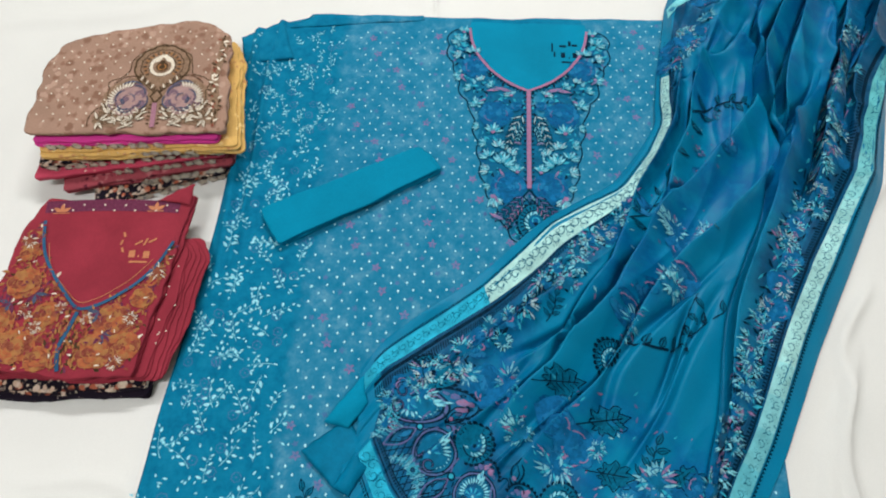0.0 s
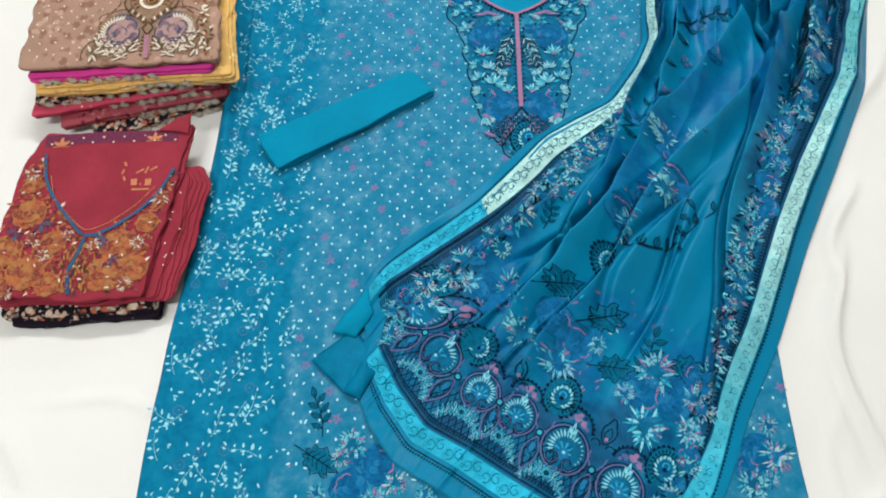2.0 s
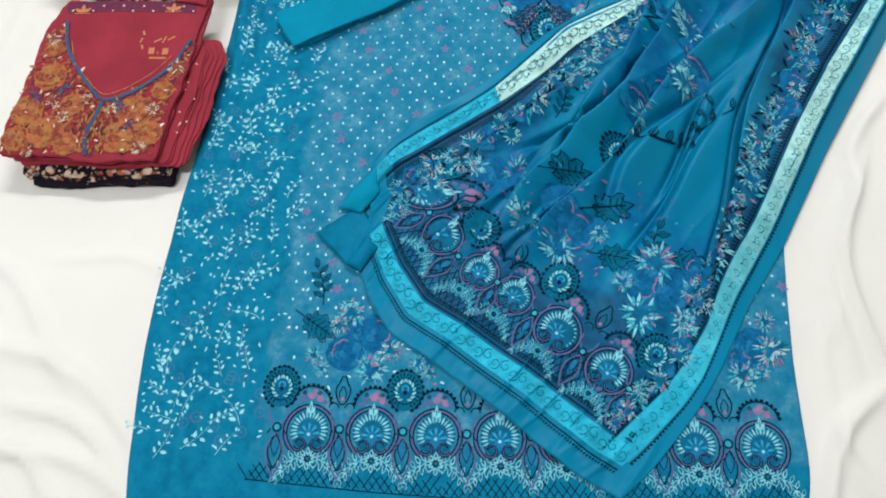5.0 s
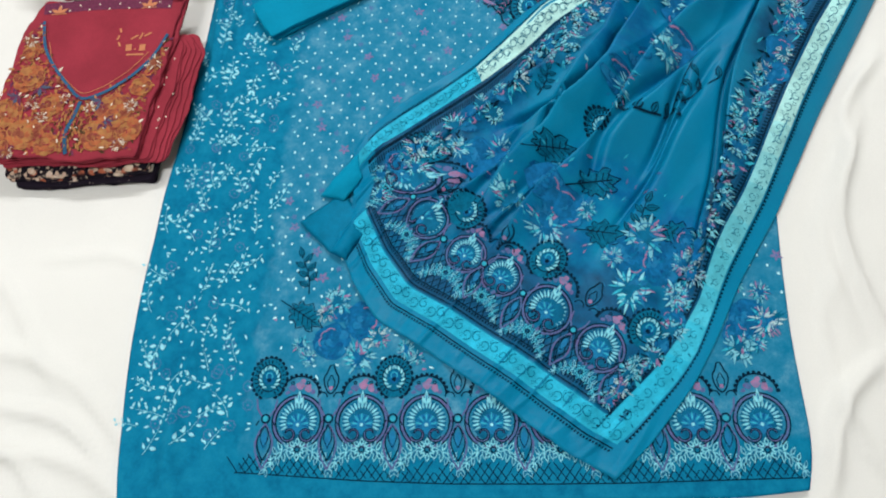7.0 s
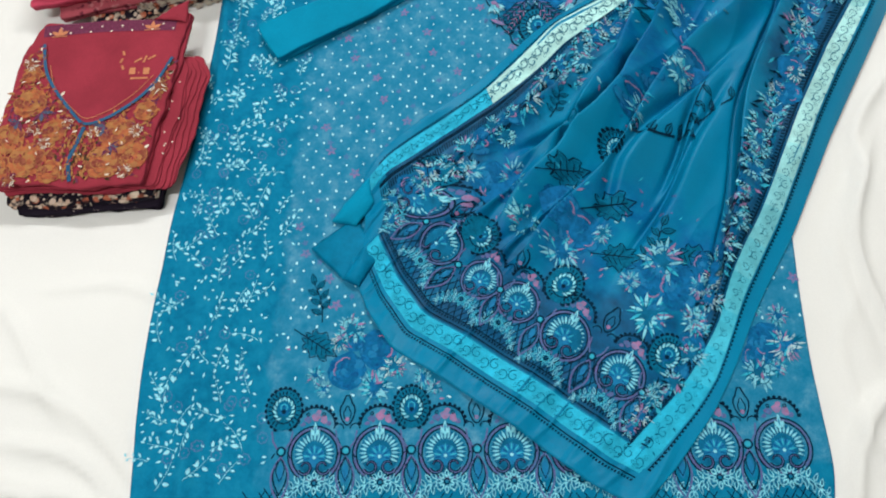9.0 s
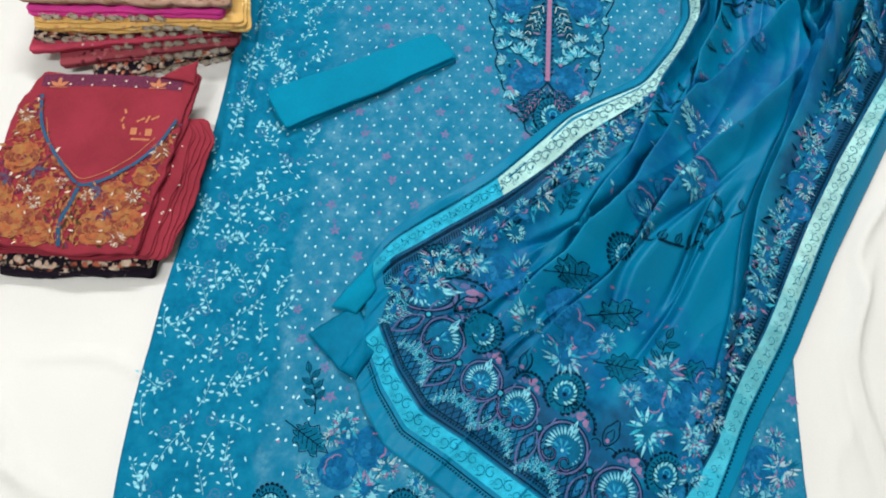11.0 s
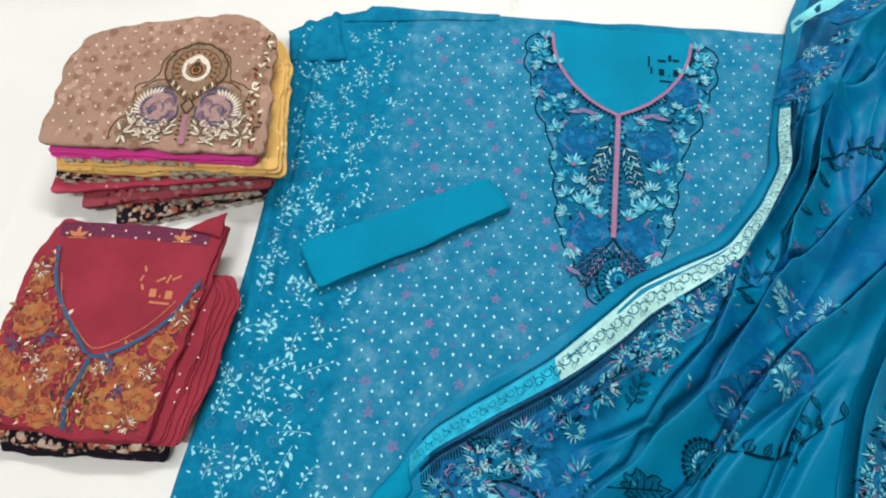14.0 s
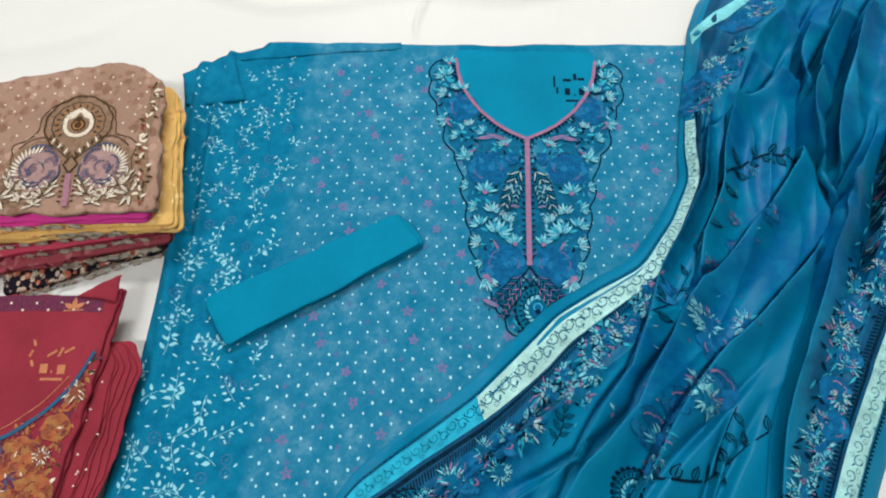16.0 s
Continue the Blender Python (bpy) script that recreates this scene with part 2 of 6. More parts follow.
# ---- the white sheet ----
FOLDS = [  # long soft wrinkles: x, y, direction in degrees, length, width, height
    (0.545, 0.125, 84, 0.20, 0.0085, 0.010), (0.515, 0.10, 78, 0.17, 0.014, 0.006), (0.475, -0.13, 54, 0.12, 0.010, 0.010), (-0.50, -0.105, 150, 0.12, 0.008, 0.008), (-0.545, -0.15, 142, 0.08, 0.008, 0.007),
    (0.62, 0.02, 92, 0.26, 0.008, 0.008), (0.72, 0.25, 75, 0.34, 0.014, 0.012),
    (0.585, 0.30, 68, 0.12, 0.009, 0.008), (0.66, -0.12, 112, 0.24, 0.014, 0.010), (-0.52, -0.05, 150, 0.22, 0.012, 0.006),
    (-0.60, 0.06, 140, 0.2, 0.010, 0.005), (-0.50, -0.16, 160, 0.2, 0.010, 0.006), (0.02, 1.03, 84, 0.10, 0.005, 0.005),
    (-0.62, 0.98, 20, 0.3, 0.016, 0.004), (0.3, 1.08, 5, 0.35, 0.012, 0.006), (-0.2, 1.06, 170, 0.3, 0.012, 0.005),
    (0.80, 0.42, 70, 0.3, 0.013, 0.012), (0.50, -0.16, 120, 0.10, 0.008, 0.006), (-0.72, 0.42, 95, 0.3, 0.016, 0.004),
    (-0.47, 0.12, 165, 0.12, 0.008, 0.003), (0.68, 0.52, 62, 0.2, 0.012, 0.008), (0.48, -0.02, 75, 0.10, 0.006, 0.003)]


def sheet_z(x, y):
    z = 0.0022 * fbm(x, y, 3.0, 4.0) + 0.0006 * fbm(x, y, 16.0, 8.0)
    for cx, cy, a, l, w, h in FOLDS:
        dx, dy = x - cx, y - cy
        if dx * dx + dy * dy > 0.36:
            continue
        c, s = math.cos(radians(a)), math.sin(radians(a))
        p, q = dx * c + dy * s, -dx * s + dy * c
        q += 0.12 * l * math.sin(p / l * 3.0 + cx * 9)
        z += 1.5 * h * math.exp(-((p / l) ** 4) * 3) * math.exp(-((q / w) ** 2))
    return z


def build_sheet():
    n = 250
    xs, ys = np.linspace(-2.2, 2.2, n * 2), np.linspace(-1.9, 2.6, n * 2)
    xs = np.sign(xs) * np.abs(xs / 2.2) ** 1.35 * 2.2
    ys = 0.35 + np.sign(ys - 0.35) * np.abs((ys - 0.35) / 2.25) ** 1.35 * 2.25
    verts = [(x, y, sheet_z(x, y) - 0.001) for y in ys for x in xs]
    w = len(xs)
    faces = [(j * w + i, j * w + i + 1, (j + 1) * w + i + 1, (j + 1) * w + i) for j in range(len(ys) - 1) for i in range(w - 1)]
    ob = new("bed_sheet", mesh_of("bed_sheet", verts, faces, [M_SHEET]))
    s = ob.modifiers.new("thickness", "SOLIDIFY")
    s.thickness, s.offset = 0.006, -1
    return tagged(ob, "wrinkled white cotton sheet spread flat under the clothes", "sheet")


build_sheet()

# ---- the teal shirt ----
SHIRT_L = curve_at([(-0.405, -0.192), (-0.41, -0.15), (-0.413, -0.05), (-0.411, 0.02), (-0.402, 0.111), (-0.386, 0.235), (-0.367, 0.375), (-0.351, 0.50),
                    (-0.342, 0.6), (-0.336, 0.68), (-0.341, 0.78), (-0.345, 0.84), (-0.352, 0.889)], 81)
SHIRT_R = curve_at([(0.410, -0.206), (0.424, -0.16), (0.427, -0.03), (0.434, 0.056), (0.443, 0.134), (0.46, 0.4), (0.47, 0.7), (0.475, 0.912)], 81)


def shirt_z(x, y):
    z = 0.0058 + 0.0020 * fbm(x, y, 6.0, 1.0) + 0.0007 * fbm(x, y * 0.4, 30.0, 2.0)
    up = min(max((y - 0.25) / 0.3, 0), 1)
    z += 0.013 * up * bump1(x, -0.322 - 0.03 * (0.9 - y), 0.010)
    z += 0.010 * up * bump1(x, -0.285 - 0.075 * (0.9 - y) + 0.004 * math.sin(y * 14), 0.006)
    z += 0.006 * bump1(x, -0.36 - 0.03 * math.sin(y * 5), 0.012) * min(max(0.6 - y, 0), 0.4) * 2
    z += 0.005 * (1 - up) * bump1(x, -0.325 + 0.03 * math.sin(y * 6), 0.010)
    z += 0.0016 * max(0.0, 1 - 5 * abs(noise.noise(Vector((x * 5 + y * 1.5, y * 3 - x, 71.0)))))
    z += 0.0022 * bump1(x, 0.072 + 0.004 * math.sin(y * 20), 0.0016) * bump1(y, 0.50, 0.12)
    z += 0.0018 * bump1(x, -0.17 + 0.01 * y, 0.0016) * bump1(y, 0.72, 0.12)
    z += 0.0018 * bump1(x, 0.325, 0.0018) * bump1(y, 0.78, 0.1)
    z += 0.0025 * bump1(x, -0.236 + 0.02 * y, 0.003) * bump1(y, 0.08, 0.12)
    return z


TOP_EDGE = ([0.0, 0.09, 0.156, 0.35, 0.548, 0.943, 1.0], [0.0, 0.037, 0.050, 0.040, 0.026, 0.002, 0.0])  # rise of the upper edge by place across
shirt = tagged(new("shirt_piece"), "teal printed cotton shirt with embroidered neckline on white sheet", "shirt")


def build_shirt():
    nu, nv = 230, 260
    verts, faces = [], []
    for j in range(nv + 1):
        t = j / nv
        a, b = along(SHIRT_L, t), along(SHIRT_R, t)
        for i in range(nu + 1):
            s = i / nu
            x, y = a * (1 - s) + b * s
            y += float(np.interp(s, TOP_EDGE[0], TOP_EDGE[1])) * max(0.0, (t - 0.88) / 0.12)
            y -= 0.012 * math.sin(math.pi * s) ** 0.6 * max(0.0, 1 - t / 0.05)
            if t > 0.99 or t < 0.01:
                y += 0.0008 * math.sin(s * 40)
            verts.append((x, y, shirt_z(x, y)))
    w = nu + 1
    faces = [(j * w + i, j * w + i + 1, (j + 1) * w + i + 1, (j + 1) * w + i) for j in range(nv) for i in range(nu)]
    ob = part("front_panel", mesh_of("front_panel", verts, faces, [M_SHIRT]), shirt)
    m = ob.modifiers.new("thickness", "SOLIDIFY")
    m.thickness, m.offset = 0.0035, -1
    return ob


build_shirt()


def flap(name, corners, z0, z1, mat, parent, label="", curl=0.0, thick=0.002, seed=3.0):
    """A small turned-over piece of cloth over a four-cornered plan, puffed along its middle."""
    a, b, c, d = [np.array(p, float) for p in corners]
    n = 16
    verts = []
    for j in range(n + 1):
        for i in range(n + 1):
            u, v = i / n, j / n
            p = (a * (1 - u) + b * u) * (1 - v) + (d * (1 - u) + c * u) * v
            puff = math.sin(math.pi * u) ** 0.5 * math.sin(math.pi * v) ** 0.5
            z = z0 + (z1 - z0) * puff + curl * v * v + 0.002 * fbm(p[0], p[1], 25, seed)
            verts.append((p[0] + 0.002 * fbm(p[0], p[1], 40, 7), p[1] + 0.002 * fbm(p[0], p[1], 40, 9), z))
    w = n + 1
    faces = [(j * w + i, j * w + i + 1, (j + 1) * w + i + 1, (j + 1) * w + i) for j in range(n) for i in range(n)]
    me = mesh_of(name, verts, faces, [mat])
    ob = part(name, me, parent, label) if parent else new(name, me)
    m = ob.modifiers.new("thickness", "SOLIDIFY")
    m.thickness, m.offset = thick, -1
    return ob


flap("turned_corner", [(-0.340, 0.833), (-0.254, 0.838), (-0.279, 0.926), (-0.352, 0.890)], 0.0095, 0.013, M_SHIRT, shirt, curl=0.002)
flap("top_hem", [(-0.268, 0.914), (-0.02, 0.925), (-0.02, 0.936), (-0.225, 0.947)], 0.0075, 0.0105, M_SHIRT, shirt, seed=5)

# ---- the scarf ----
SC_L = curve_at([(-0.118, 0.268), (-0.085, 0.310), (0.058, 0.408), (0.160, 0.498), (0.272, 0.556), (0.325, 0.617), (0.360, 0.672), (0.368, 0.723),
                 (0.395, 0.829), (0.422, 0.934), (0.447, 0.988), (0.49, 1.03), (0.52, 1.10)], 161)
SC_R = curve_at([(0.193, -0.187), (0.237, -0.151), (0.300, -0.082), (0.336, -0.028), (0.377, 0.043), (0.440, 0.132), (0.527, 0.278), (0.631, 0.436),
                 (0.701, 0.544), (0.766, 0.724), (0.84, 0.86), (0.95, 1.0), (1.05, 1.10)], 161)
SC_B = curve_at([(-0.118, 0.268), (-0.122, 0.225), (-0.118, 0.190), (-0.140, 0.130), (-0.118, 0.069), (-0.088, 0.018), (-0.034, -0.018), (0.055, -0.085),
                 (0.138, -0.154), (0.193, -0.187)], 161)
SC_T = curve_at([(0.52, 1.10), (1.05, 1.10)], 11)
SC_W, SC_H = 0.50, 1.25
PLEATS = [  # line of (along, across), width in front, width behind, height
    ([(0.20, 0.31), (0.221, 0.331), (0.282, 0.405), (0.34, 0.385), (0.37, 0.369), (0.40, 0.322), (0.47, 0.205), (0.573, 0.147), (0.70, 0.11)], 0.004, 0.030, 0.022),
    ([(0.12, 0.40), (0.155, 0.414), (0.206, 0.428), (0.245, 0.442), (0.27, 0.432), (0.342, 0.447), (0.418, 0.400), (0.476, 0.347), (0.521, 0.275), (0.621, 0.256), (0.68, 0.255), (0.76, 0.28)], 0.004, 0.034, 0.026),
    ([(0.10, 0.50), (0.145, 0.517), (0.2, 0.544), (0.245, 0.556), (0.294, 0.550), (0.358, 0.539), (0.427, 0.53), (0.497, 0.578), (0.555, 0.635), (0.60, 0.67), (0.68, 0.69)], 0.004, 0.036, 0.027),
    ([(0.15, 0.93), (0.2, 0.914), (0.27, 0.848), (0.336, 0.788), (0.373, 0.756), (0.452, 0.69), (0.536, 0.66), (0.60, 0.68), (0.72, 0.70)], 0.004, 0.040, 0.020),
    ([(0.40, 0.40), (0.44, 0.382), (0.482, 0.372), (0.555, 0.408), (0.63, 0.510), (0.655, 0.522), (0.70, 0.49), (0.758, 0.45), (0.88, 0.42)], 0.004, 0.040, 0.026),
    ([(0.22, 0.71), (0.255, 0.70), (0.285, 0.686), (0.327, 0.661), (0.40, 0.63)], 0.014, 0.034, 0.012),
    ([(0.54, 0.66), (0.594, 0.633), (0.645, 0.552), (0.70, 0.53), (0.758, 0.517), (0.9, 0.50)], 0.006, 0.034, 0.030),
    ([(0.55, 0.70), (0.588, 0.683), (0.624, 0.628), (0.673, 0.606), (0.73, 0.60), (0.9, 0.60)], 0.006, 0.036, 0.032),
    ([(0.62, 0.06), (0.648, 0.117), (0.688, 0.256), (0.715, 0.339), (0.755, 0.386), (0.80, 0.40)], 0.010, 0.050, 0.020),
    ([(0.12, 0.20), (0.2, 0.25), (0.3, 0.27), (0.36, 0.26)], 0.006, 0.025, 0.012),
    ([(0.50, 0.76), (0.62, 0.775), (0.8, 0.76), (1, 0.74)], 0.008, 0.040, 0.026),
    ([(0.60, 0.86), (0.7, 0.85), (1, 0.86)], 0.010, 0.045, 0.018),
    ([(0.16, 0.62), (0.26, 0.60), (0.36, 0.61), (0.45, 0.63)], 0.018, 0.04, 0.009),
    ([(0.14, 0.73), (0.24, 0.72), (0.34, 0.71), (0.42, 0.67)], 0.018, 0.035, 0.007),
    ([(0.08, 0.45), (0.16, 0.48), (0.26, 0.50)], 0.008, 0.03, 0.009),
    ([(0.05, 0.33), (0.12, 0.35), (0.20, 0.38), (0.27, 0.40)], 0.006, 0.02, 0.010)]
PLEATS = [(np.array([p[0] for p in line]), np.array([p[1] for p in line]), a, b, h) for line, a, b, h in PLEATS]
KNOTS = [  # across-places of the print's edges, by place along: border, flower strip, field, strip, border
    ([0.0, 0.1, 0.2, 0.3, 0.39, 0.46, 0.52, 0.58, 0.65, 0.70, 1.0], [0.03, 0.035, 0.050, 0.058, 0.058, 0.076, 0.066, 0.045, 0.025, 0.02, 0.02]),
    ([0.0, 0.055, 0.13, 0.21, 0.3, 0.38, 0.46, 0.52, 0.58, 0.65, 0.70, 1.0], [0.07, 0.072, 0.085, 0.112, 0.150, 0.148, 0.15, 0.108, 0.085, 0.065, 0.04, 0.04]),
    ([0.0, 0.15, 0.245, 0.345, 0.415, 0.5, 0.6, 0.7, 0.8, 1.0], [0.22, 0.26, 0.31, 0.31, 0.27, 0.21, 0.16, 0.14, 0.25, 0.25]),
    ([0.0, 0.125, 0.205, 0.275, 0.365, 0.45, 0.55, 0.65, 0.8, 1.0], [0.88, 0.88, 0.87, 0.84, 0.78, 0.71, 0.68, 0.70, 0.75, 0.78]),
    ([0.0, 0.05, 0.12, 0.165, 0.225, 0.345, 0.45, 0.55, 0.65, 0.75, 1.0], [0.905, 0.91, 0.93, 0.935, 0.918, 0.889, 0.86, 0.872, 0.89, 0.93, 0.95]),
    ([0.0, 0.05, 0.12, 0.24, 0.34, 0.43, 0.55, 0.65, 0.75, 1.0], [0.95, 0.962, 0.975, 0.955, 0.94, 0.92, 0.92, 0.935, 0.975, 0.985])]
MARKS = [0.0, 0.1, 0.2, 0.3, 0.7, 0.8, 0.9, 1.0]


def across(w, v):
    """Place across the scarf of the print's coordinate w at v."""
    return float(np.interp(w, MARKS, [0.0] + [float(np.interp(v, a, b)) for a, b in KNOTS] + [1.0]))


def scarf_plan(u, v):
    l, r, b, t = along(SC_L, v), along(SC_R, v), along(SC_B, u), along(SC_T, u)
    c = (1 - u) * (1 - v) * SC_L[0] + u * (1 - v) * SC_R[0] + (1 - u) * v * SC_L[-1] + u * v * SC_R[-1]
    return (1 - u) * l + u * r + (1 - v) * b + v * t - c


def scarf_xyz(u, v):
    x, y = scarf_plan(u, v)
    inside = min(1, u * (1 - u) * 14)
    z = 0.0125 + 0.0014 * fbm(x, y, 9, 11)
    lean = 0.0
    for vs, us, a, b, h in PLEATS:
        k = min(max((v - vs[0]) / 0.10, 0), 1) * min(max((vs[-1] - v) / 0.12, 0), 1)
        if k <= 0:
            continue
        q = u - float(np.interp(v, vs, us)) - 0.006 * math.sin(v * 31 + h * 900)
        k = k * k * (3 - 2 * k)
        g = math.exp(-((q / (a if q < 0 else b)) ** 2)) * k * h
        z += 1.25 * g - 1.7 * h * k * math.exp(-(((q + 0.024) / 0.011) ** 2))
        lean += g
    z += 0.021 * inside * min(max((v - 0.14) / 0.2, 0), 1)
    z += 0.0045 * bump1(v, 0.03, 0.03) * max(0.0, 1 - 7 * abs(noise.noise(Vector((u * 13, v * 4, 44.0)))))
    hi = min(max((v - 0.52) / 0.25, 0), 1)
    ridge = max(0.0, 1 - 2.6 * abs(noise.noise(Vector((u * 7 + 2.0 * v, v * 4.5, 5.0)))))
    cross = max(0.0, 1 - 2.6 * abs(noise.noise(Vector((x * 9, y * 9, 15.0)))))
    z += hi * inside * (0.010 + 0.016 * ridge ** 1.5 + 0.022 * cross ** 2 + 0.007 * fbm(x, y, 15, 6))
    z += (1 - hi) * min(max((v - 0.14) / 0.2, 0), 1) * inside * 0.005 * ridge ** 1.5
    z += (1 - hi) * inside * 0.0022 * math.sin(u * 38 + v * 16 + 2 * fbm(x, y, 5, 2))
    z += 0.004 * bump1(v, 0.0, 0.02) * fbm(x, y, 30, 3)
    z += 0.0035 * bump1(u, 0.0, 0.03) * (0.5 + fbm(x, y, 16, 31))
    z += 0.004 * bump1(u, 0.30, 0.10) * bump1(v, 0.05, 0.04) * fbm(x, y, 22, 13)
    return Vector((x - 0.70 * lean, y + 0.28 * lean, max(z, 0.009)))


scarf = tagged(new("scarf"), "teal floral scarf with woven border pleated across the shirt", "scarf")


def build_scarf():
    nu, nv = 360, 330
    verts = [scarf_xyz(i / nu, j / nv) for j in range(nv + 1) for i in range(nu + 1)]
    grid = np.array([tuple(p) for p in verts]).reshape(nv + 1, nu + 1, 3)
    w = nu + 1
    faces = [(j * w + i, j * w + i + 1, (j + 1) * w + i + 1, (j + 1) * w + i) for j in range(nv) for i in range(nu)]
    me = mesh_of("drape", verts, faces, [M_SCARF])
    layer = me.uv_layers.new(name="cloth")
    idx = np.empty(len(me.loops), dtype=np.int32)
    me.loops.foreach_get("vertex_index", idx)
    uv = np.stack([(idx % w) / nu * SC_W, (idx // w) / nv * SC_H], 1)
    layer.data.foreach_set("uv", uv.astype(np.float32).ravel())
    layer = me.uv_layers.new(name="print")
    rows = [[0.0] + [float(np.interp(j / nv, a, b)) for a, b in KNOTS] + [1.0] for j in range(nv + 1)]
    wide = np.stack([np.interp(np.linspace(0, 1, nu + 1), r, MARKS) for r in rows])
    uv = np.stack([wide[idx // w, idx % w], (idx // w) / nv], 1)
    layer.data.foreach_set("uv", uv.astype(np.float32).ravel())
    ob = part("drape", me, scarf)
    m = ob.modifiers.new("thickness", "SOLIDIFY")
    m.thickness, m.offset = 0.0014, -1
    return grid


SCARF_GRID = build_scarf()
flap("folded_corner", [(-0.193, 0.160), (-0.150, 0.112), (-0.105, 0.150), (-0.132, 0.205)], 0.009, 0.016, M_TEAL2, scarf, thick=0.0015)
flap("folded_corner", [(-0.166, 0.196), (-0.130, 0.188), (-0.106, 0.220), (-0.112, 0.262)], 0.012, 0.019, M_TEAL, scarf, thick=0.0015, seed=8)
flap("folded_corner", [(-0.150, 0.112), (-0.128, 0.100), (-0.105, 0.135), (-0.120, 0.160)], 0.012, 0.024, M_TEAL2, scarf, thick=0.0015, seed=9)


# ---- folded clothes ----
def folded_piece(name, corners, z0, z1, mats, label, layers=3, round_=0.02, jit=0.004, seed=1, group="", wave=0.006, fan=(0, 0)):
    """Cloth folded flat in several layers with rounded folds, each layer a soft slab with its own outline."""
    rnd = random.Random(seed)
    top = new(name)
    c4 = [np.array(c, float) for c in corners]
    mid = sum(c4) / len(c4)
    for k in range(layers):
        verts, faces = [], []
        lo, hi = z0 + (z1 - z0) * k / layers, z0 + (z1 - z0) * (k + 1) / layers
        sh = np.array([rnd.uniform(-jit, jit), rnd.uniform(-jit, jit)]) if k < layers - 1 else np.zeros(2)
        sh = sh + np.array(fan) * (layers - 1 - k)
        outline = []
        for e in range(len(c4)):
            p, q, r = c4[e - 1], c4[e], c4[(e + 1) % len(c4)]
            d1, d2 = (p - q) / np.linalg.norm(p - q), (r - q) / np.linalg.norm(r - q)
            rd = min(round_, 0.4 * np.linalg.norm(p - q), 0.4 * np.linalg.norm(r - q))
            for s in range(5):
                w = s / 4
                outline.append(q + d1 * rd * (1 - w) ** 2 + d2 * rd * w ** 2)
            for s in range(1, 24):
                w = s / 24
                outline.append((q + d2 * rd) * (1 - w) + (r - d2 * rd) * w)
        h = hi - lo
        soft = [wave * (fbm(p[0], p[1], 11, seed + 0.37 * k) + 0.4 * fbm(p[0], p[1], 45, seed + k)) for p in outline]
        ring = []
        for ins, zz in [(0.5 * h, 0.0), (0.12 * h, 0.16), (0.0, 0.5), (0.12 * h, 0.84), (0.45 * h, 1.0)]:
            row = []
            for p, w in zip(outline, soft):
                d = mid - p
                q = p + d / np.linalg.norm(d) * (ins + w) + sh
                row.append(len(verts))
                verts.append((q[0], q[1], lo + h * zz + 0.0015 * fbm(q[0], q[1], 12, 5)))
            ring.append(row)
        for a, b in zip(ring, ring[1:]):
            faces += [(a[i], a[(i + 1) % len(a)], b[(i + 1) % len(a)], b[i]) for i in range(len(a))]
        prev = ring[-1]
        for s in range(1, 12):
            f = 1 - s / 12
            row = []
            for i in ring[-1]:
                q = mid + sh + (np.array(verts[i][:2]) - mid - sh) * f
                row.append(len(verts))
                verts.append((q[0], q[1], hi + 0.0015 * fbm(q[0], q[1], 12, 5)))
            faces += [(prev[i], prev[(i + 1) % len(row)], row[(i + 1) % len(row)], row[i]) for i in range(len(row))]
            prev = row
        verts.append((mid[0] + sh[0], mid[1] + sh[1], hi + 0.0015 * fbm(mid[0], mid[1], 12, 5)))
        faces += [(prev[i], prev[(i + 1) % len(prev)], len(verts) - 1) for i in range(len(prev))]
        part("folded_layer", mesh_of("folded_layer", verts, faces, [mats[min(k, len(mats) - 1)]]), top)
    return tagged(top, label, "folded cloth", group)


folded_piece("folded_trousers", [(-0.246, 0.461), (0.003, 0.590), (-0.031, 0.636), (-0.281, 0.525)], 0.0070, 0.0225, [M_TEAL], "plain teal cotton trouser piece folded narrow on the shirt", 3, 0.007, 0.003, 5, wave=0.004)


def printed(name, base, tints, scale=70, amount=0.42, rough=0.8):
    """Cotton with a small all-over flower print in several tints."""
    n = Nodes(name, rough)
    c = lin(*base)
    col = n.ramp(n.noise(12, 4), [(0.3, tuple(v * 0.85 for v in c[:3])), (0.7, tuple(min(1, v * 1.12) for v in c[:3]))])
    for k, t in enumerate(tints):
        vo = n.put("ShaderNodeTexVoronoi", Scale=scale * (1 + 0.23 * k))
        n.feed(vo.inputs["Vector"], n.scaled(1 + 0.1 * k, 1, 1.6))
        near = n.step(n.math("ADD", vo.outputs["Distance"], n.math("MULTIPLY", n.noise(scale * 3, 2), 0.5)), amount + 0.16, amount + 0.06)
        some = n.step(n.noise(scale * 0.35 + 3 * k, 2), 0.46, 0.52)
        col = n.mix(n.math("MULTIPLY", near, some), col, lin(*t))
    fine = n.ramp(n.noise(420, 2), [(0.25, (0.84, 0.84, 0.84)), (0.75, (1, 1, 1))])
    n.colour(n.mix(1.0, col, fine, "MULTIPLY")).weave(0.2)
    return n.m


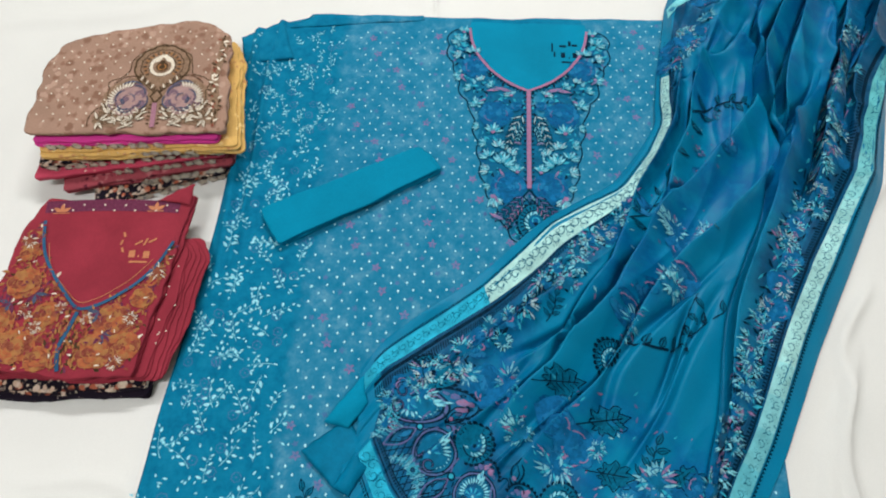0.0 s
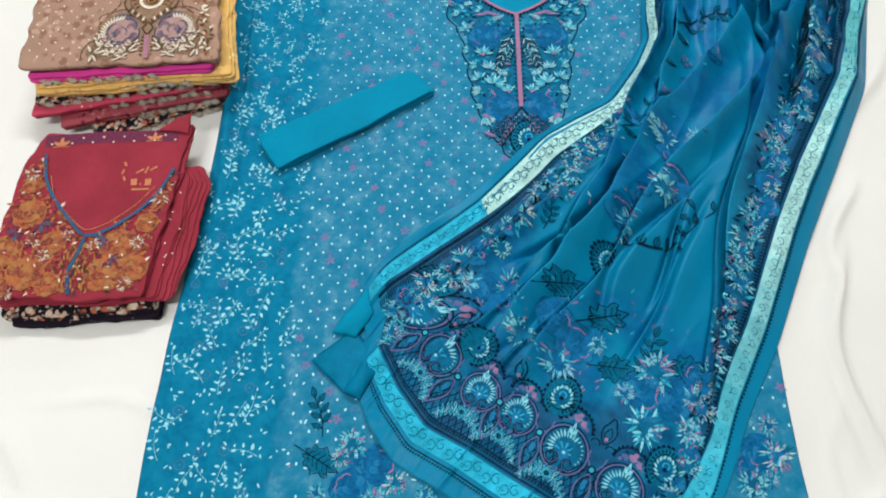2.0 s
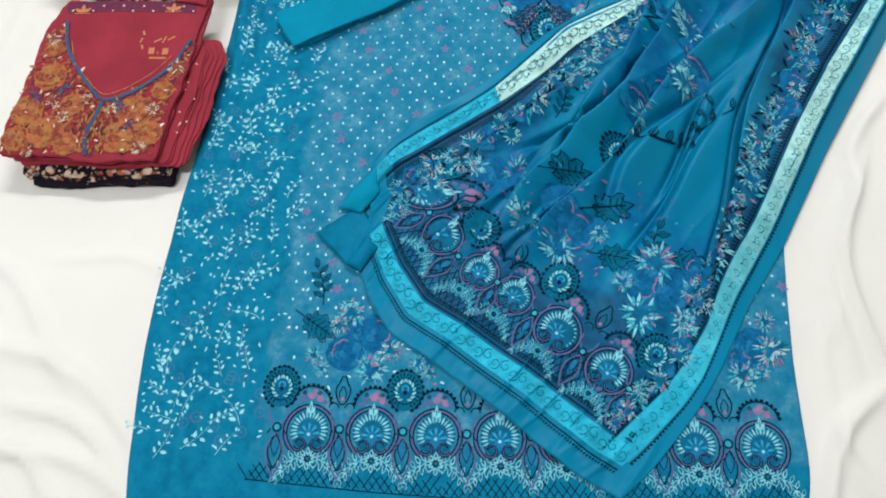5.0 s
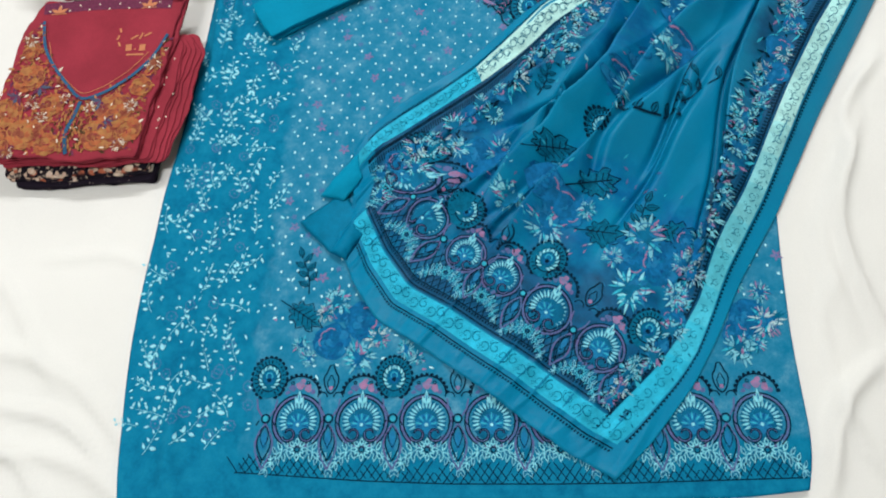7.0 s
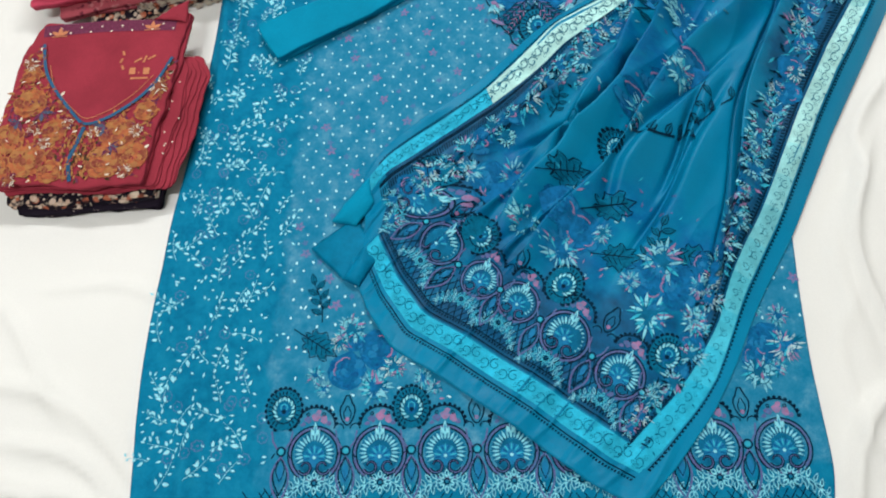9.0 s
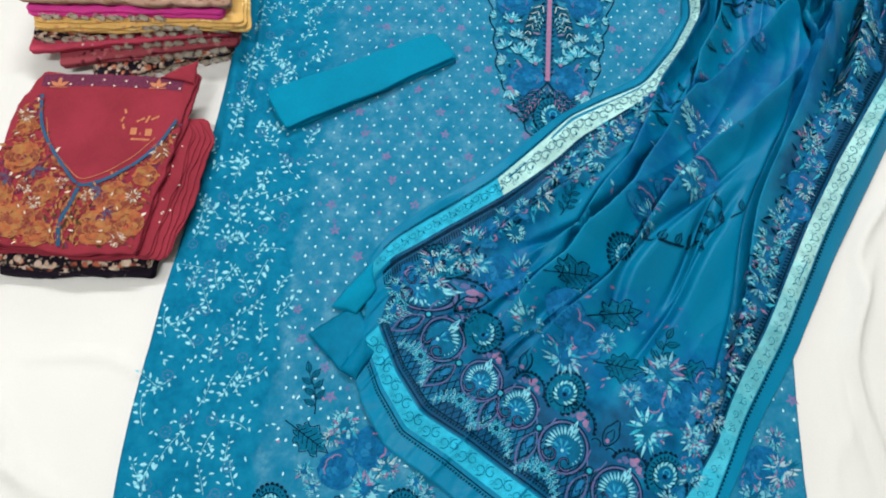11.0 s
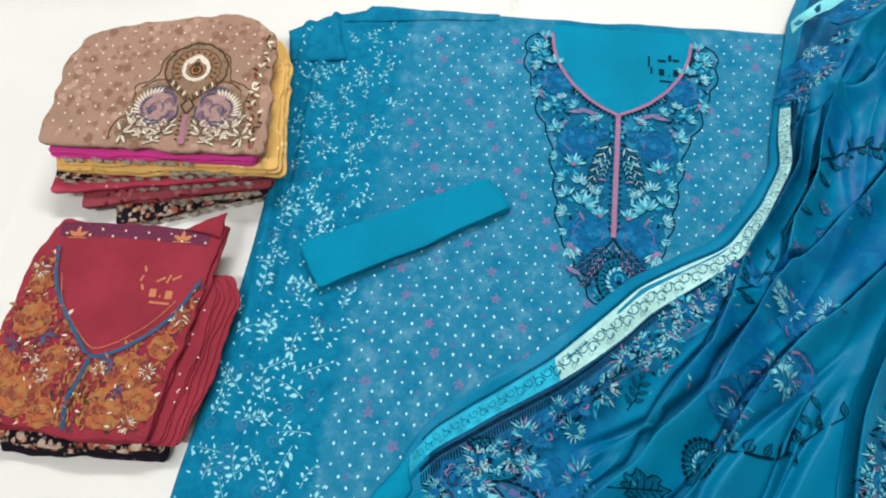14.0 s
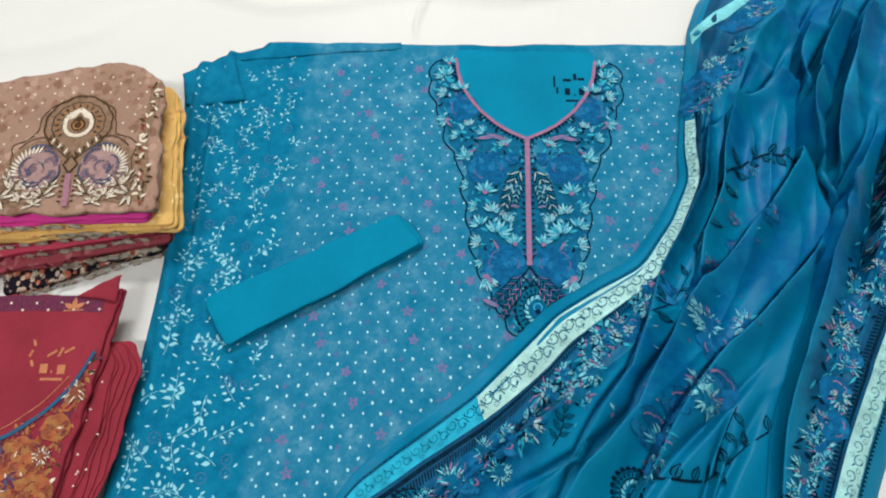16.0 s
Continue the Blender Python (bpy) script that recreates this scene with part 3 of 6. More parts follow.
M_TAN = printed("tan_printed_cotton", (158, 128, 112), [(132, 100, 84), (176, 146, 130), (140, 106, 90)], 46, 0.46)
M_MAROON = cloth("maroon_cotton", (140, 48, 62), 0.14, 0.75, 14)
M_BLACK = printed("black_floral_cotton", (26, 22, 32), [(216, 200, 180), (170, 96, 72), (206, 186, 170), (196, 170, 150)], 58, 0.52)
M_BLACKDOT = printed("black_dotted_cotton", (30, 24, 36), [(196, 180, 176)], 90, 0.22)
M_MAG = cloth("magenta_cotton", (214, 66, 152), 0.14, 0.7)
M_YEL = printed("yellow_printed_cotton", (222, 180, 108), [(234, 204, 140), (204, 150, 100)], 60, 0.4)
M_ROSE = printed("rose_red_cotton", (192, 72, 96), [(220, 150, 150), (226, 206, 190)], 60, 0.24)
M_DUSK = printed("dusky_maroon_print", (150, 70, 80), [(176, 108, 112), (96, 34, 48)], 70, 0.45)
M_BLUEEDGE = cloth("blue_piping", (46, 84, 116), 0.2)
M_ORANGE = thread("orange_thread", (176, 104, 66), 0.3, ground=(116, 52, 46), worn=0.75)
M_RUST = thread("rust_thread", (122, 58, 50), 0.25, ground=(150, 100, 70))
M_OCHRE = thread("ochre_thread", (164, 116, 70), 0.25, ground=(110, 50, 52))
M_PLUM = thread("plum_ink", (98, 46, 70), 0.25)
M_OLIVE = thread("dark_olive_thread", (70, 54, 38), 0.25)
M_IVORY = thread("ivory_thread", (220, 212, 196), 0.16, ground=(150, 126, 108), worn=0.35)
M_GREY = thread("grey_violet_thread", (120, 98, 112), 0.25, ground=(96, 76, 82))
M_SLATE = thread("slate_blue_thread", (70, 78, 100), 0.25)
M_GOLD = thread("gold_ink", (186, 124, 88), 0.2, ground=(136, 42, 58), worn=0.3)
PILE, PILE2 = "folded suit pieces in the mixed pile", "folded suit pieces in the maroon pile"
folded_piece("folded_suit", [(-0.545, 0.540), (-0.325, 0.606), (-0.34, 0.80), (-0.58, 0.78)], 0.001, 0.015, [M_BLACK], "black floral folded suit piece lying on the sheet", 2, 0.008, 0.005, 11, PILE)
folded_piece("folded_suit", [(-0.590, 0.560), (-0.33, 0.604), (-0.34, 0.80), (-0.61, 0.80)], 0.015, 0.028, [M_DUSK], "dusky maroon printed folded suit piece", 2, 0.008, 0.005, 12, PILE)
folded_piece("folded_suit", [(-0.632, 0.576), (-0.34, 0.612), (-0.345, 0.80), (-0.63, 0.80)], 0.028, 0.042, [M_ROSE], "rose red dotted folded suit piece", 2, 0.008, 0.005, 13, PILE)
folded_piece("folded_suit", [(-0.62, 0.592), (-0.318, 0.618), (-0.345, 0.81), (-0.63, 0.80)], 0.042, 0.055, [M_BLACK], "black floral folded suit piece", 2, 0.010, 0.004, 14, PILE)
folded_piece("folded_suit", [(-0.618, 0.602), (-0.310, 0.608), (-0.322, 0.72), (-0.330, 0.820), (-0.36, 0.825), (-0.62, 0.80)], 0.055, 0.074, [M_YEL], "yellow folded suit piece with pale flowers", 4, 0.010, 0.004, 15, PILE, 0.008, (0.0012, 0.0))
folded_piece("folded_suit", [(-0.622, 0.610), (-0.336, 0.610), (-0.345, 0.80), (-0.595, 0.785)], 0.074, 0.088, [M_MAG], "magenta folded suit piece with printed flowers", 2, 0.010, 0.003, 16, PILE)
tan = folded_piece("folded_suit", [(-0.624, 0.620), (-0.324, 0.614), (-0.332, 0.72), (-0.334, 0.806), (-0.392, 0.838), (-0.46, 0.833), (-0.545, 0.812), (-0.602, 0.797), (-0.618, 0.752)],
                   0.088, 0.102, [M_TAN], "tan dotted folded suit piece with embroidered neck", 2, 0.012, 0.004, 17, PILE, 0.009)
folded_piece("folded_suit", [(-0.612, 0.236), (-0.406, 0.238), (-0.39, 0.44), (-0.60, 0.46)], 0.001, 0.016, [M_BLACKDOT], "black dotted folded suit piece lying on the sheet", 2, 0.008, 0.003, 21, PILE2)
folded_piece("folded_suit", [(-0.622, 0.246), (-0.408, 0.246), (-0.39, 0.45), (-0.62, 0.46)], 0.016, 0.027, [M_BLACK], "black floral folded suit piece", 2, 0.008, 0.003, 22, PILE2)
folded_piece("folded_suit", [(-0.640, 0.268), (-0.402, 0.256), (-0.368, 0.44), (-0.385, 0.47), (-0.62, 0.47)], 0.027, 0.042, [M_MAROON], "maroon folded suit piece with creased edges", 6, 0.008, 0.003, 23, PILE2, 0.007, (0.0045, -0.0008))
maroon = folded_piece("folded_suit", [(-0.645, 0.264), (-0.416, 0.254), (-0.378, 0.45), (-0.371, 0.532), (-0.40, 0.520), (-0.589, 0.532), (-0.612, 0.490)],
                      0.042, 0.054, [M_MAROON], "maroon folded suit piece with blue neckline and flowers", 2, 0.006, 0.003, 24, PILE2, 0.008)


# the turned-up corner of the maroon piece
flap("turned_corner", [(-0.425, 0.522), (-0.375, 0.512), (-0.368, 0.546), (-0.395, 0.535)], 0.056, 0.060, M_MAROON, maroon, curl=0.006, seed=17)


# ---- prints and embroidery ----
class Ink:
    """Flat figures gathered in one mesh: points in a plan, mapped onto a cloth by `onto`, each figure a hair above the last kind."""

    def __init__(self, onto, lift=0.0007):
        self.onto, self.lift = onto, lift
        self.pts, self.up, self.faces, self.ids, self.mats = [], [], [], [], []
        self.m, self.flip = (0.0, 0.0, 1.0, 0.0), 1
        self.group, self.groups = 0, []

    def place(self, x, y, deg=0.0, size=1.0, flip=1):
        a = radians(deg)
        self.m = (x, y, size * math.cos(a), size * math.sin(a))
        self.flip = flip
        return self

    def add(self, p, level):
        ox, oy, c, s = self.m
        x, y = p[0] * self.flip, p[1]
        self.pts.append((ox + c * x - s * y, oy + s * x + c * y))
        self.up.append(level)
        return len(self.pts) - 1

    def mat(self, m):
        if m not in self.mats:
            self.mats.append(m)
        return self.mats.index(m)

    def poly(self, pts, m, level=0):
        n = len(pts)
        cx, cy = sum(p[0] for p in pts) / n, sum(p[1] for p in pts) / n
        c = self.add((cx, cy), level)
        ring = [self.add(p, level) for p in pts]
        k = self.mat(m)
        for i in range(n):
            self.faces.append((c, ring[i], ring[(i + 1) % n]))
            self.ids.append(k)

    def stroke(self, pts, width, m, level=1, closed=False, taper=0.0):
        p = np.array(pts, float)
        if closed:
            p = np.vstack([p, p[:1]])
        d = np.gradient(p, axis=0)
        d /= np.maximum(np.linalg.norm(d, axis=1, keepdims=True), 1e-9)
        w = np.full(len(p), width / 2)
        if taper:
            w *= 1 - taper * np.linspace(0, 1, len(p))
        nrm = np.stack([-d[:, 1], d[:, 0]], 1) * w[:, None]
        a = [self.add(q, level) for q in p + nrm]
        b = [self.add(q, level) for q in p - nrm]
        k = self.mat(m)
        for i in range(len(p) - 1):
            self.faces.append((a[i], a[i + 1], b[i + 1], b[i]))
            self.ids.append(k)

    def leaf(self, x, y, deg, l, w, m, level=2):
        c, s = math.cos(radians(deg)), math.sin(radians(deg))
        shape = [(0, 0), (0.3, 0.42), (0.62, 0.40), (1, 0), (0.62, -0.40), (0.3, -0.42)]
        self.poly([(x + c * l * a - s * w * b, y + s * l * a + c * w * b) for a, b in shape], m, level)

    def disc(self, x, y, r, m, level=2, n=10, ry=None, wob=0.0, seed=0):
        ry = ry or r
        rr = random.Random(seed)
        self.poly([(x + r * (1 + rr.uniform(-wob, wob)) * math.cos(2 * math.pi * i / n), y + ry * (1 + rr.uniform(-wob, wob)) * math.sin(2 * math.pi * i / n)) for i in range(n)], m, level)

    def arc(self, x, y, r, a0, a1, width, m, level=1, n=14, ry=None):
        ry = ry or r
        self.stroke([(x + r * math.cos(radians(a0 + (a1 - a0) * i / n)), y + ry * math.sin(radians(a0 + (a1 - a0) * i / n))) for i in range(n + 1)], width, m, level)

    def split(self, name, parent, label, sub):
        """The figures of group 0 as the part, each other group as a piece under it."""
        co = self.onto(np.array(self.pts), self.lift + 0.00022 * np.array(self.up))
        self.groups += [self.group] * (len(self.faces) - len(self.groups))
        top = None
        for g in sorted(set(self.groups)):
            take = [i for i, q in enumerate(self.groups) if q == g]
            used = sorted({v for i in take for v in self.faces[i]})
            new_of = {v: k for k, v in enumerate(used)}
            me = mesh_of(name if top is None else sub, [co[v] for v in used], [tuple(new_of[v] for v in self.faces[i]) for i in take], self.mats, [self.ids[i] for i in take])
            if top is None:
                top = part(name, me, parent, label)
            else:
                part(sub, me, top)
        return top

    def begin(self, g):
        """Figures drawn from here on belong to group g."""
        self.groups += [self.group] * (len(self.faces) - len(self.groups))
        self.group = g

    def done(self, name, parent, label="", kind="", sub=""):
        if not self.faces:
            return None
        if sub and any(self.groups):
            return self.split(name, parent, label, sub)
        ob = part(name, mesh_of(name, self.onto(np.array(self.pts), self.lift + 0.00022 * np.array(self.up)), self.faces, self.mats, self.ids), parent, label)
        if kind:
            ob["kind"] = kind
        return ob


def on_shirt(pts, up):
    return [(x, y, shirt_z(x, y) + h) for (x, y), h in zip(pts, up)]


def on_grid(pts, up):
    """Points (across, along) on the scarf's drape."""
    g = SCARF_GRID
    ny, nx = g.shape[0] - 1, g.shape[1] - 1
    a, b = np.clip(pts[:, 0], 0, 1) * nx, np.clip(pts[:, 1], 0, 1) * ny
    i, j = np.minimum(a.astype(int), nx - 1), np.minimum(b.astype(int), ny - 1)
    fa, fb = (a - i)[:, None], (b - j)[:, None]
    p = (g[j, i] * (1 - fa) + g[j, i + 1] * fa) * (1 - fb) + (g[j + 1, i] * (1 - fa) + g[j + 1, i + 1] * fa) * fb
    du, dv = g[j, i + 1] - g[j, i], g[j + 1, i] - g[j, i]
    n = np.cross(du, dv)
    n /= np.maximum(np.linalg.norm(n, axis=1, keepdims=True), 1e-12)
    return p + n * up[:, None]


def scarf_ink(u, v):
    """Ink whose plan is in metres round a place of the scarf: x across, y along."""
    e = 0.004
    o = scarf_plan(u, v)
    ju, jv = (scarf_plan(u + e, v) - o) / e, (scarf_plan(u, v + e) - o) / e
    ax = ju / np.linalg.norm(ju)
    ay = np.array([-ax[1], ax[0]])
    inv = np.linalg.inv(np.stack([ju, jv], 1))

    def onto(pts, up):
        q = pts[:, :1] * ax + pts[:, 1:] * ay
        return on_grid(np.array([u, v]) + q @ inv.T, up)

    return Ink(onto, 0.0006)


M_DTEAL = thread("deep_teal_thread", (0, 88, 118), 0.2, ground=(0, 108, 146))
M_FLORET = thread("floret_ink", (122, 106, 152), 0.25, ground=(30, 118, 156), worn=0.7)
M_SCROLL = thread("scroll_thread", (0, 92, 122), 0.2)
M_EMB = cloth("embroidered_ground", (6, 96, 134), 0.3, 0.7, 70, 0.05, 0.3)
M_FADE = cloth("faded_blue_print", (14, 96, 146), 0.35, 0.8, 90)


# -- figures --
def spray(ink, rnd, size=0.034, m=None, n=8):
    m = m or M_SPRIG
    bend = rnd.uniform(-0.5, 0.5)
    stem = [(bend * size * (t * t), size * t) for t in np.linspace(0, 1, 7)]
    ink.stroke(stem, 0.0008, m, 0, taper=0.5)
    for i in range(n):
        t = 0.12 + 0.88 * i / (n - 1)
        x, y = bend * size * t * t, size * t
        side = 1 if i % 2 else -1
        l = size * rnd.uniform(0.17, 0.28) * (1.1 - 0.4 * t)
        ang = 90 - side * rnd.uniform(38, 70) + (0 if i < n - 1 else side * 40)
        ox, oy = math.cos(radians(ang)) * size * 0.07, math.sin(radians(ang)) * size * 0.07
        ink.leaf(x + ox, y + oy, ang, l, l * rnd.uniform(0.42, 0.62), m, 1)


def ring_flower(ink, r, m):
    for i in range(7):
        a = i * 51.4
        ink.arc(r * 0.7 * math.cos(radians(a)), r * 0.7 * math.sin(radians(a)), r * 0.36, a - 100, a + 100, 0.0008, m, 0, 4)
    ink.disc(0, 0, r * 0.22, m, 0, 6)


def star_flower(ink, rnd, r, m, centre=None):
    a0 = rnd.uniform(0, 72)
    for i in range(5):
        ink.leaf(0, 0, a0 + i * 72, r * rnd.uniform(0.8, 1.15), r * 0.55, m, 0)
    if centre:
        ink.disc(0, 0, r * 0.22, centre, 1, 6)


def rose(ink, rnd, r, base=None, mid=None, line=None, hint=None):
    base, mid, line, hint = base or M_FADE, mid or M_BLUE2, line or M_BLUE, hint or M_PINK
    ink.disc(0, 0, r, base, 0, 14, wob=0.12, seed=rnd.random())
    piece = 0
    for k, (rr, n) in enumerate([(0.92, 7), (0.56, 5), (0.26, 3)]):
        for i in range(n):
            a = rnd.uniform(0, 360 / n) + i * 360 / n
            piece += 1
            ink.begin(piece)
            x, y = rr * r * 0.72 * math.cos(radians(a)), rr * r * 0.72 * math.sin(radians(a))
            ink.disc(x, y, r * (0.36 - 0.07 * k), (mid, base, line)[(i + k) % 3], 1 + k, 8, ry=r * (0.28 - 0.05 * k), wob=0.2, seed=rnd.random())
            ink.arc(x, y, r * (0.34 - 0.06 * k), a - 75, a + 75, r * 0.05, line, 2 + k, 6)
    ink.begin(0)
    for i in range(3):
        a = rnd.uniform(0, 360)
        ink.arc(0.4 * r * math.cos(radians(a)), 0.4 * r * math.sin(radians(a)), r * 0.3, a - 60, a + 40, r * 0.06, hint, 5, 5)


def blossom(ink, rnd, r, petal=None, dark=None, hint=None, n=15, ground=None, other=None):
    """A loose flower of brush-like strokes from two or three hearts."""
    petal, dark, hint = petal or M_PALE, dark or M_DTEAL, hint or M_PINK
    ink.disc(0, 0, r * 0.62, ground or (M_FADE if rnd.random() < 0.5 else M_EMB), 0, 9, wob=0.3, seed=rnd.random())
    a1 = rnd.uniform(0, 360)
    hearts = [(0.22 * r * math.cos(radians(a1 + 120 * i)), 0.22 * r * math.sin(radians(a1 + 120 * i)), a1 + 120 * i + rnd.uniform(-30, 30)) for i in range(3)]
    count = 2 * n + 4
    for i in range(count):
        x, y, a0 = hearts[i % 3]
        a = a0 + 20 * (i // 3 - count / 6) + rnd.uniform(-8, 8)
        d = r * rnd.uniform(0.05, 0.25)
        c, s = math.cos(radians(a)), math.sin(radians(a))
        m = rnd.choices([petal, other or M_AQUA, hint, ground or M_BLUE2, dark], [10, 3.5, 2.0, 1.5, 2.2])[0]
        ink.leaf(x + d * c, y + d * s, a, r * rnd.uniform(0.40, 0.74), r * rnd.uniform(0.10, 0.17), m, 1 + i % 4)
    for x, y, a in hearts:
        ink.arc(x, y, r * 0.4, a - 70, a + 70, r * 0.05, dark, 5, 6)


def dark_branch(ink, rnd, size, n=7):
    stem = [(0.08 * size * math.sin(3 * t), size * t) for t in np.linspace(0, 1, 8)]
    ink.stroke(stem, 0.0016, M_NAVY, 1, taper=0.4)
    for i in range(n):
        t = 0.2 + 0.8 * i / (n - 1)
        ink.begin(i + 1)
        side = 1 if i % 2 else -1
        ang = 90 - side * (52 if i < n - 1 else 0)
        l = size * 0.34
        x, y = 0.08 * size * math.sin(3 * t), size * t
        ink.leaf(x, y, ang, l, l * 0.52, M_NAVY, 2)
        ink.leaf(x + 0.07 * l * math.cos(radians(ang)), y + 0.07 * l * math.sin(radians(ang)), ang, l * 0.84, l * 0.38, M_DTEAL, 3)
        ink.leaf(x, y, ang, l * 0.9, l * 0.06, M_NAVY, 4)


def oak_leaf(ink, size):
    pts = []
    for i in range(44):
        a = 2 * math.pi * i / 44
        r = size * (0.40 + 0.075 * math.cos(9 * a) + 0.02 * math.cos(22 * a)) * (1 + 0.25 * math.cos(a))
        pts.append((r * math.cos(a) * 1.2, r * math.sin(a) * 0.85))
    ink.stroke(pts, 0.0013, M_NAVY, 1, closed=True)
    ink.poly([(x * 0.9, y * 0.9) for x, y in pts], M_DTEAL, 0)
    ink.stroke([(-size * 0.75, 0), (size * 0.5, 0)], 0.0014, M_NAVY, 2)
    for s in (-1, 1):
        for t in (-0.28, -0.12, 0.04, 0.20, 0.34):
            ink.stroke([(size * t, 0), (size * (t + 0.14), s * size * (0.26 - 0.3 * abs(t)))], 0.0010, M_NAVY, 2)


def stitched_leaf(ink, x, y, deg, l, w, m, level=2, rim=None):
    """A satin-stitched leaf with a dark rim and a dark vein."""
    c, s = math.cos(radians(deg)), math.sin(radians(deg))
    ink.leaf(x - 0.05 * l * c, y - 0.05 * l * s, deg, l * 1.12, w * 1.4, rim or M_DTEAL, level)
    ink.leaf(x, y, deg, l, w, m, level + 1)
    ink.leaf(x, y, deg, l * 0.7, w * 0.16, rim or M_EMB, level + 2)


def fan(ink, x, y, deg, n, l, spread, mats, level=2, rim=None):
    """A spray of stitched leaves opening from one point."""
    for i in range(n):
        a = deg + spread * (i / max(n - 1, 1) - 0.5)
        k = 1.0 - 0.25 * abs(i / max(n - 1, 1) - 0.5) + 0.12 * math.sin(i * 2.3)
        stitched_leaf(ink, x + 0.15 * l * math.cos(radians(a)), y + 0.15 * l * math.sin(radians(a)), a, l * k, l * 0.25, mats[i % len(mats)], level + i % 2, rim)


def fern(ink, pts, l, mats, side=0, taper=0.5):
    """A curved stem with close narrow leaves on both sides."""
    p = curve_at(pts, 12)
    ink.stroke(p, 0.0016, M_NAVY, 2, taper=0.4)
    for i in range(1, 12):
        d = p[i] - p[i - 1]
        a = math.degrees(math.atan2(d[1], d[0]))
        for s in (-1, 1):
            if side and s != side:
                continue
            k = l * (1 - taper * i / 12)
            ink.leaf(p[i][0], p[i][1], a + s * 38, k * 1.05, k * 0.30, M_NAVY, 3)
            ink.leaf(p[i][0], p[i][1], a + s * 38, k * 0.85, k * 0.15, mats[i % len(mats)], 4)


def heart_arch(ink, dome=True):
    """One arch of the border, about 8 cm wide, round its heart."""
    for k in range(9):
        a = radians(200 + 15 * k)
        ink.disc(0.031 * math.cos(a), 0.031 * math.sin(a) + 0.002, 0.0036, M_MAUVE, 0, 7, wob=0.35, seed=k)
    ink.arc(0, 0, 0.0305, -66, 246, 0.0022, M_MAUVE, 1, 24)
    ink.arc(0, 0, 0.0328, -55, 235, 0.0017, M_NAVY, 2, 24)
    ink.arc(0, 0, 0.0282, -74, 254, 0.0017, M_NAVY, 2, 24)
    ink.disc(0, 0.001, 0.0245, M_EMB, 0, 16)
    ink.disc(0, -0.003, 0.0135, M_BLUE2, 1, 12, ry=0.0125)
    for i in range(19):
        a = radians(-28 + 236 * i / 18)
        c, s = math.cos(a), math.sin(a)
        ink.leaf(0.0140 * c, 0.001 + 0.0140 * s, math.degrees(a), 0.0108, 0.0030, M_BRIGHT if i % 2 else M_PALE, 1)
    for i in range(11):
        a = radians(-10 + 200 * i / 10)
        c, s = math.cos(a), math.sin(a)
        ink.leaf(0.0050 * c, -0.004 + 0.0050 * s, math.degrees(a), 0.0100, 0.0024, M_AQUA if i % 2 else M_BLUE, 2)
    for s in (-1, 1):
        for rr, w, m in ((0.0092, 0.0018, M_MAUVE), (0.0108, 0.0016, M_NAVY), (0.0076, 0.0016, M_NAVY)):
            pts = [(s * 0.0108 + s * rr * (1 - 0.55 * t) * math.cos(radians(-20 - 330 * t)), -0.0150 + rr * (1 - 0.55 * t) * math.sin(radians(-20 - 330 * t))) for t in np.linspace(0, 1, 16)]
            ink.stroke(pts, w, m, 3 if m is M_MAUVE else 4, taper=0.3)
    for a in (66, 90, 114):
        ink.leaf(0.003 * math.cos(radians(a)), 0.021, a, 0.017 if a == 90 else 0.010, 0.0052, M_BRIGHT, 5)
    ink.leaf(0, 0.023, 90, 0.011, 0.0022, M_BLUE2, 6)
    ink.disc(0, -0.004, 0.0022, M_BRIGHT, 4, 7)
    if dome:
        for x, y, r in ((0.0, 0.044, 0.0052), (-0.010, 0.040, 0.0045), (0.011, 0.041, 0.0045), (-0.016, 0.035, 0.003), (0.017, 0.036, 0.003), (0.003, 0.050, 0.003)):
            ink.disc(x, y, r, M_PINK if y > 0.04 else M_MAUVE, 0, 7, wob=0.45, seed=x * 99)
        ink.arc(0, 0.034, 0.0240, -2, 182, 0.0020, M_NAVY, 2, 18, ry=0.0215)
        for i in range(13):
            a = radians(4 + 172 * i / 12)
            ink.disc(0.0258 * math.cos(a), 0.034 + 0.0232 * math.sin(a), 0.0024, M_NAVY, 1, 7)
        for s in (-1, 1):
            ink.arc(s * 0.010, 0.047, 0.0019, 0, 360, 0.0012, M_NAVY, 3, 8)


def white_garland(ink, rnd, m=None):
    m = m or M_BRIGHT
    for i in range(8):
        a = i * 45
        ink.leaf(0.003 * math.cos(radians(a)), 0.003 * math.sin(radians(a)), a, 0.0080, 0.0050, m, 2)
        ink.leaf(0.005 * math.cos(radians(a)), 0.005 * math.sin(radians(a)), a, 0.0045, 0.0026, M_EMB, 3)
    ink.arc(0, 0, 0.0025, 0, 360, 0.0012, M_NAVY, 4, 8)
    for s in (-1, 1):
        for i in range(5):
            x, y = s * (0.009 + 0.0050 * i), 0.001 - 0.0020 * i - 0.0006 * i * i
            for t in (60, -50, -100):
                a = (90 - s * 90) + s * (t + rnd.uniform(-8, 8))
                l = 0.0098 * (1.1 - 0.06 * i)
                ink.leaf(x, y, a, l, l * 0.46, m if i % 2 else M_PALE, 2)
                ink.leaf(x + 0.0022 * math.cos(radians(a)), y + 0.0022 * math.sin(radians(a)), a, l * 0.62, l * 0.26, M_EMB, 3)


